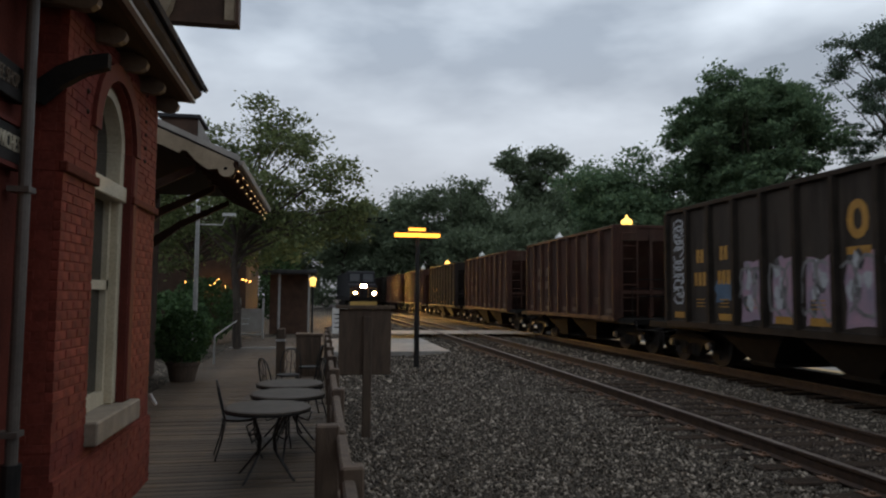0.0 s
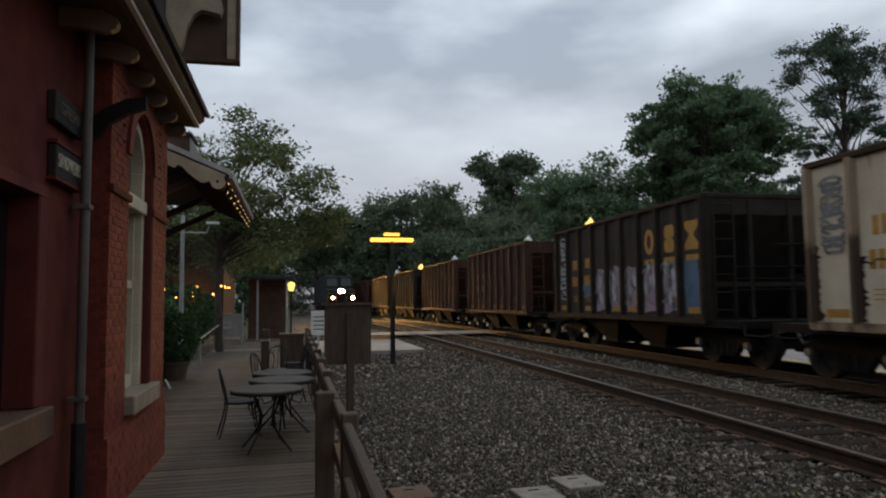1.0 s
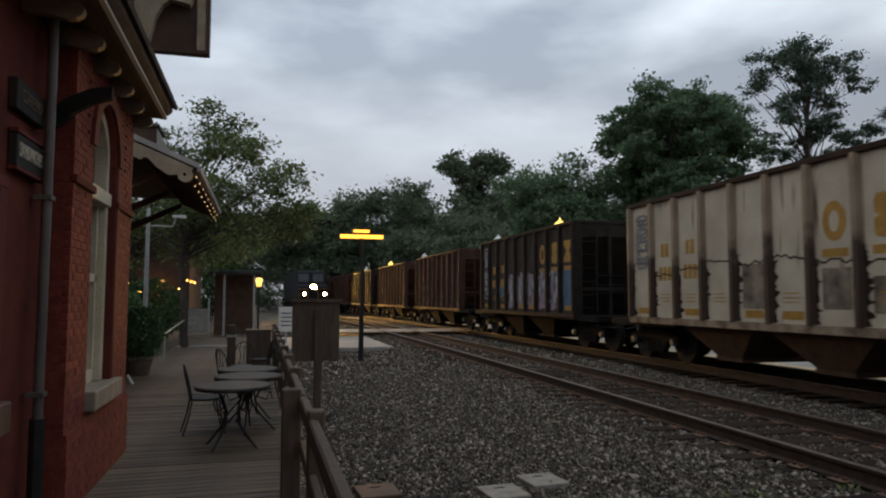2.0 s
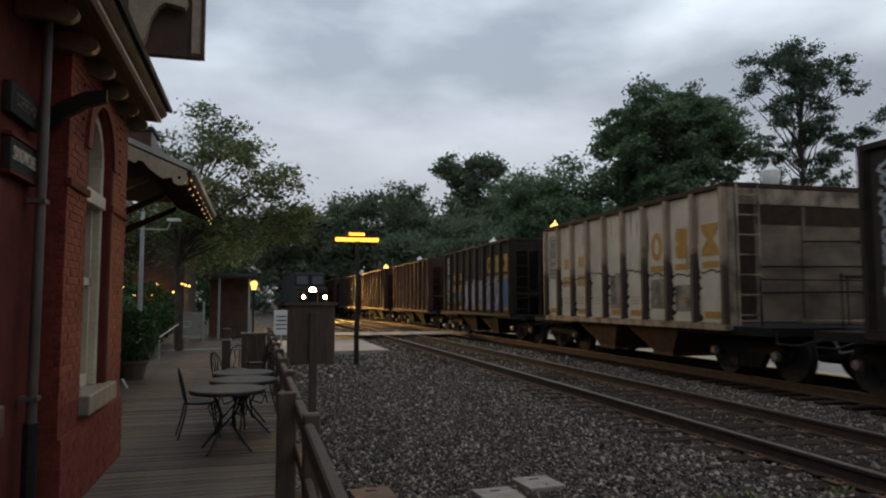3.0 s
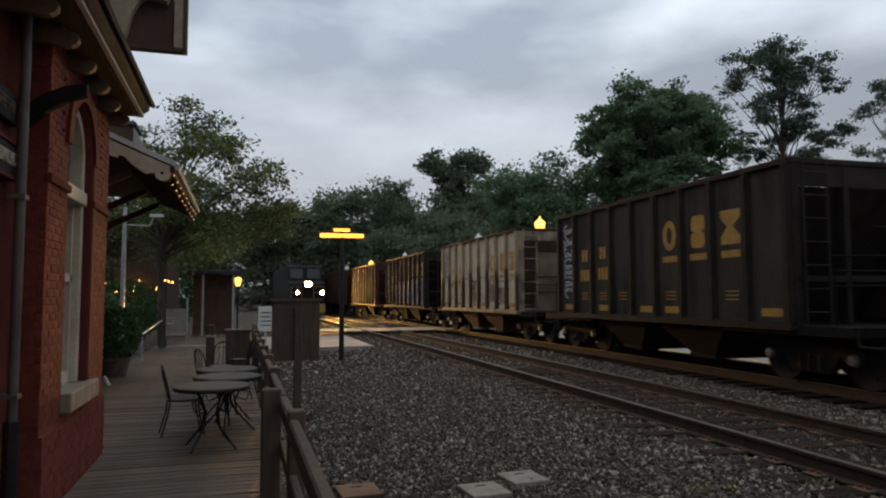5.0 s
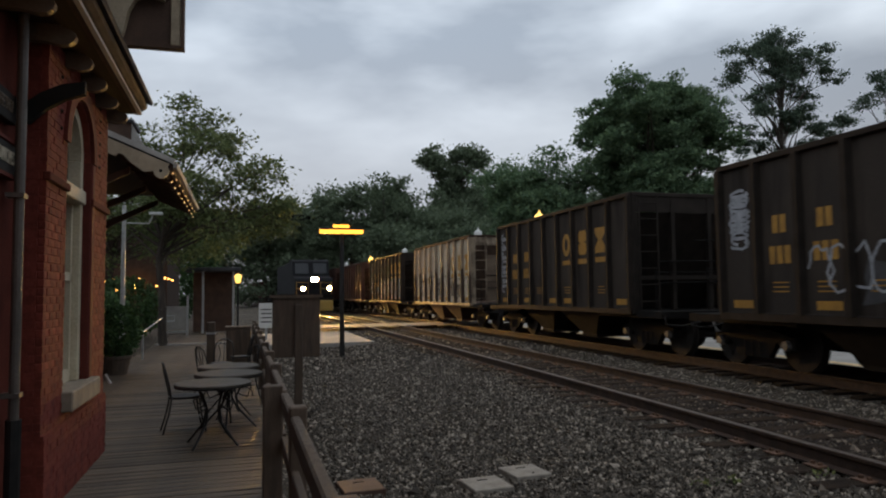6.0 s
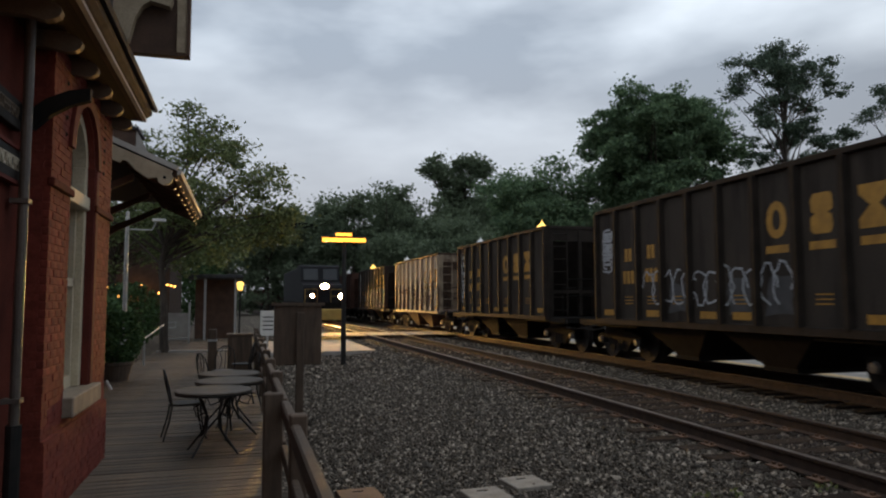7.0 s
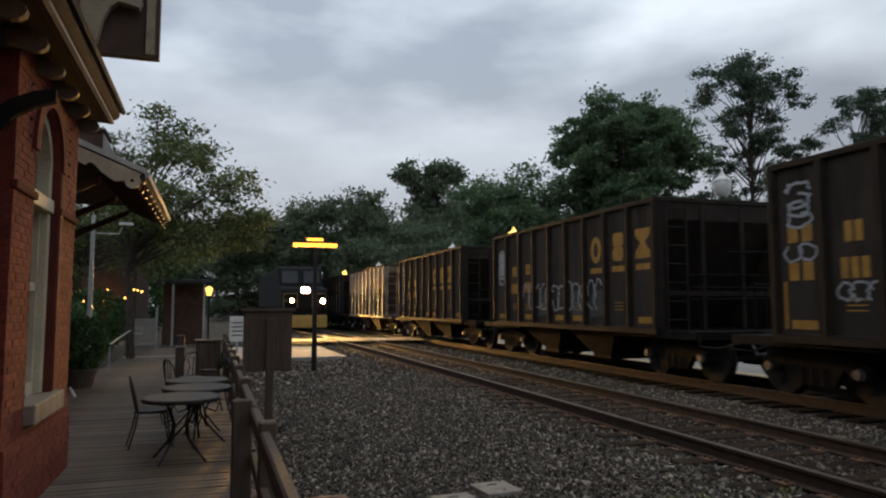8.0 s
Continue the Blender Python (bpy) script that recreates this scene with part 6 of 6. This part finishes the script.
    bmesh.ops.create_icosphere(bm, subdivisions=2, radius=0.14, matrix=Matrix.Translation((-5.68, 41.6, 1.98)))
    part("globe", bm, M["wall_glow"], k, "glowing globe")
    q = thing("string_lights", "string of small warm bulbs among the bushes", "string lights")
    r = random.Random(77)
    cord = [(-6.4 + 0.19 * i, 36.0 + 0.3 * math.sin(i), 2.05 + 0.28 * math.sin(i * 0.9) + r.uniform(-0.15, 0.15)) for i in range(18)]
    bm = B()
    pipe(bm, cord, 0.01, 4)
    part("cord", bm, M["iron"], q)
    for p_ in cord:
        bm = B()
        bmesh.ops.create_icosphere(bm, subdivisions=1, radius=0.045, matrix=Matrix.Translation((p_[0], p_[1], p_[2] - 0.05)))
        part("bulb", bm, M["lantern_glow"], q, "small glowing bulb")
    for i, (wx, wy) in enumerate(((3.82, 5.28), (3.96, 5.27), (4.12, 5.2), (4.82, 5.0), (4.95, 5.02))):
        shrub("weed", "small green weed among the ballast stones", pose(wx, wy, ground_height(wx, wy)), 0.07, 0.07, 0.045, 16, 0.024, M["leaf_locust"], 200 + i, "weed")
    shrub("bush", "bush behind the deck handrail", pose(-4.6, 24.0, -0.35), 1.4, 1.4, 1.0, 3000, 0.09, M["hedge"], 8)
    shrub("bush", "tall dark bush beyond the deck", pose(-5.2, 58.0, -0.35), 3.6, 2.4, 4.6, 9000, 0.16, M["hedge"], 18)
    shrub("bush", "bush beside the display board", pose(-4.4, 30.0, -0.35), 1.3, 1.3, 1.3, 3000, 0.09, M["hedge"], 9)


def build_deck():
    d = thing("deck", "weathered grey plank deck beside the station", "deck", kind="structure")
    boxpart("deck_frame", (-3.0, 0.30, -4.0, 32.9, -0.46, -0.345), M["tie"], d)
    bm = B()
    box(bm, -1.64, 1.64, -0.068, 0.068, -0.02, 0.02, 0.006)
    me = mesh_of("board", bm, M["deck"])
    r = random.Random(1)
    y, k = -2.0, 0
    while y < 32.8 and k < 260:
        o = new("board", me)
        o.parent = d
        o.matrix_basis = pose(-1.33, y, DECK_Z - 0.02 + r.uniform(-0.004, 0.004), 0, r.uniform(-0.1, 0.1), r.uniform(-0.15, 0.15))
        y += 0.145
        k += 1


def build_bricks():
    """Face bricks of the pier, laid round the arched window, in courses."""
    wl_ = wall_shell()
    bm = B()
    box(bm, -0.05, 0.0, -0.099, 0.099, -0.028, 0.028, 0.003)
    full = mesh_of("brick", bm, M["brick"])
    bm = B()
    box(bm, -0.05, 0.0, -0.0455, 0.0455, -0.028, 0.028, 0.003)
    half = mesh_of("brick", bm, M["brick"])
    yc, rr = (WIN_Y0 + WIN_Y1) / 2, (WIN_Y1 - WIN_Y0) / 2
    r = random.Random(3)
    rest_v, rest_f = [], []
    count = 0
    z, row = -0.30, 0
    while z < 3.58:
        y = PIER_Y0 + (0.0 if row % 2 == 0 else -0.105)
        while y < PIER_Y1:
            a, b = max(y, PIER_Y0), min(y + 0.198, PIER_Y1)
            y += 0.208
            blocks = [(a, b)]
            if z > 0.42:
                lim = rr if z < SPRING else (math.sqrt(max(0.0, (rr + 0.02) ** 2 - (z - SPRING) ** 2)) if z - SPRING < rr + 0.02 else 0)
                if lim:
                    lo, hi = yc - lim, yc + lim
                    blocks = [(p, q) for p, q in ((a, min(b, lo)), (max(a, hi), b)) if q - p > 0.02]
            for p, q in blocks:
                x = WALL_X + r.uniform(-0.002, 0.003) + (0.03 if z < 0.36 else 0)
                if count < 300 and 0.9 < z < 2.3 and (q - p > 0.19 or abs(q - p - 0.093) < 0.004):
                    o = new("brick", full if q - p > 0.19 else half)
                    o.parent = wl_
                    o.matrix_basis = pose(x, (p + q) / 2, z)
                    count += 1
                else:
                    k = len(rest_v)
                    for dx in (-0.05, 0.0):
                        for yy, zz in ((p, z - 0.028), (q, z - 0.028), (q, z + 0.028), (p, z + 0.028)):
                            rest_v.append((x + dx, yy, zz))
                    rest_f += [(k + 4, k + 5, k + 6, k + 7), (k, k + 4, k + 7, k + 3), (k + 1, k + 2, k + 6, k + 5), (k + 3, k + 7, k + 6, k + 2), (k, k + 1, k + 5, k + 4)]
        z += 0.0667
        row += 1
    o = new("brickwork", raw_mesh("brickwork", rest_v, rest_f, M["brick"]))
    o.parent = wl_
    o["kind"] = "stuff"
    # end faces of the pier
    v, f = [], []
    z, row = -0.30, 0
    while z < 3.58:
        for yy, sg in ((PIER_Y0, 1), (PIER_Y1, -1)):
            x = WALL_X - 0.055 - (0 if row % 2 else 0.1)
            first = True
            while x > WALL_X - 0.36:
                x0 = max(x - (0.198 if not first else (0.198 if row % 2 else 0.095)), WALL_X - 0.36)
                first = False
                k = len(v)
                for dy in (0.03 * sg, 0.0):
                    for xx, zz in ((x0, z - 0.028), (x, z - 0.028), (x, z + 0.028), (x0, z + 0.028)):
                        v.append((xx, yy + dy, zz))
                f += [(k + 4, k + 5, k + 6, k + 7), (k, k + 4, k + 7, k + 3), (k + 1, k + 2, k + 6, k + 5), (k + 3, k + 7, k + 6, k + 2), (k, k + 1, k + 5, k + 4)]
                x = x0 - 0.01
        z += 0.0667
        row += 1
    o = new("brickwork", raw_mesh("brickwork", v, f, M["brick"]))
    o.parent = wl_
    o["kind"] = "stuff"
    # small round bosses beside the arch
    bm = B()
    rod(bm, (-0.004, 0, 0), (0.012, 0, 0), 0.022, 0.012, n=8)
    boss = mesh_of("boss", bm, M["rust_dark"])
    for yb, zs in ((8.30, [2.87 + 0.13 * i for i in range(6)]), (6.62, [2.92 + 0.15 * i for i in range(4)])):
        for zb in zs:
            o = new("boss", boss)
            o.parent, o.matrix_basis = wl_, pose(WALL_X + 0.004, yb, zb)
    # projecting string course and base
    # String courses share the shade-darkened brick colour.
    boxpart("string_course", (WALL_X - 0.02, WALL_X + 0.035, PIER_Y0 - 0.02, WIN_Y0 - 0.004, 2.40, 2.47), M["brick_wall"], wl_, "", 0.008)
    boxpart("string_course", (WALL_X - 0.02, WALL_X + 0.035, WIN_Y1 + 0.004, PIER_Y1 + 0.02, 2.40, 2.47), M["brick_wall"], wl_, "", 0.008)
    boxpart("plinth_core", (WALL_X - 0.004, WALL_X + 0.024, PIER_Y0 + 0.002, PIER_Y1 - 0.002, -0.34, 0.36), M["mortar"], wl_)


# ======== build ========
build_ground()
build_tracks()
build_far_side()
arched_window()
shop_window()
eaves()
upper_gable()
canopy()
window_in_back_wall()
downpipe()
corner_spout()
shop_signs()
build_fence()
build_furniture()
build_left_background()
build_trees()
CARS = build_freight()
LOCO = build_locomotive()
build_stones()
build_deck()
build_bricks()


def motions():
    for car, spins, s0 in CARS:
        walk(car, [(t, track_pose(s0 + SPEED * t, FAR_OFF)) for t in range(9)])
        for o, c in spins:
            rows = []
            for i in range(61):
                t = i * 4 / 30
                rows.append((t, pose(0, c, 0.46, -math.degrees(SPEED * t / 0.46))))
            walk(o, rows)
    walk(LOCO, [(t, track_pose(s, GAUGE / 2)) for t, s in LOCO_ROWS])


motions()
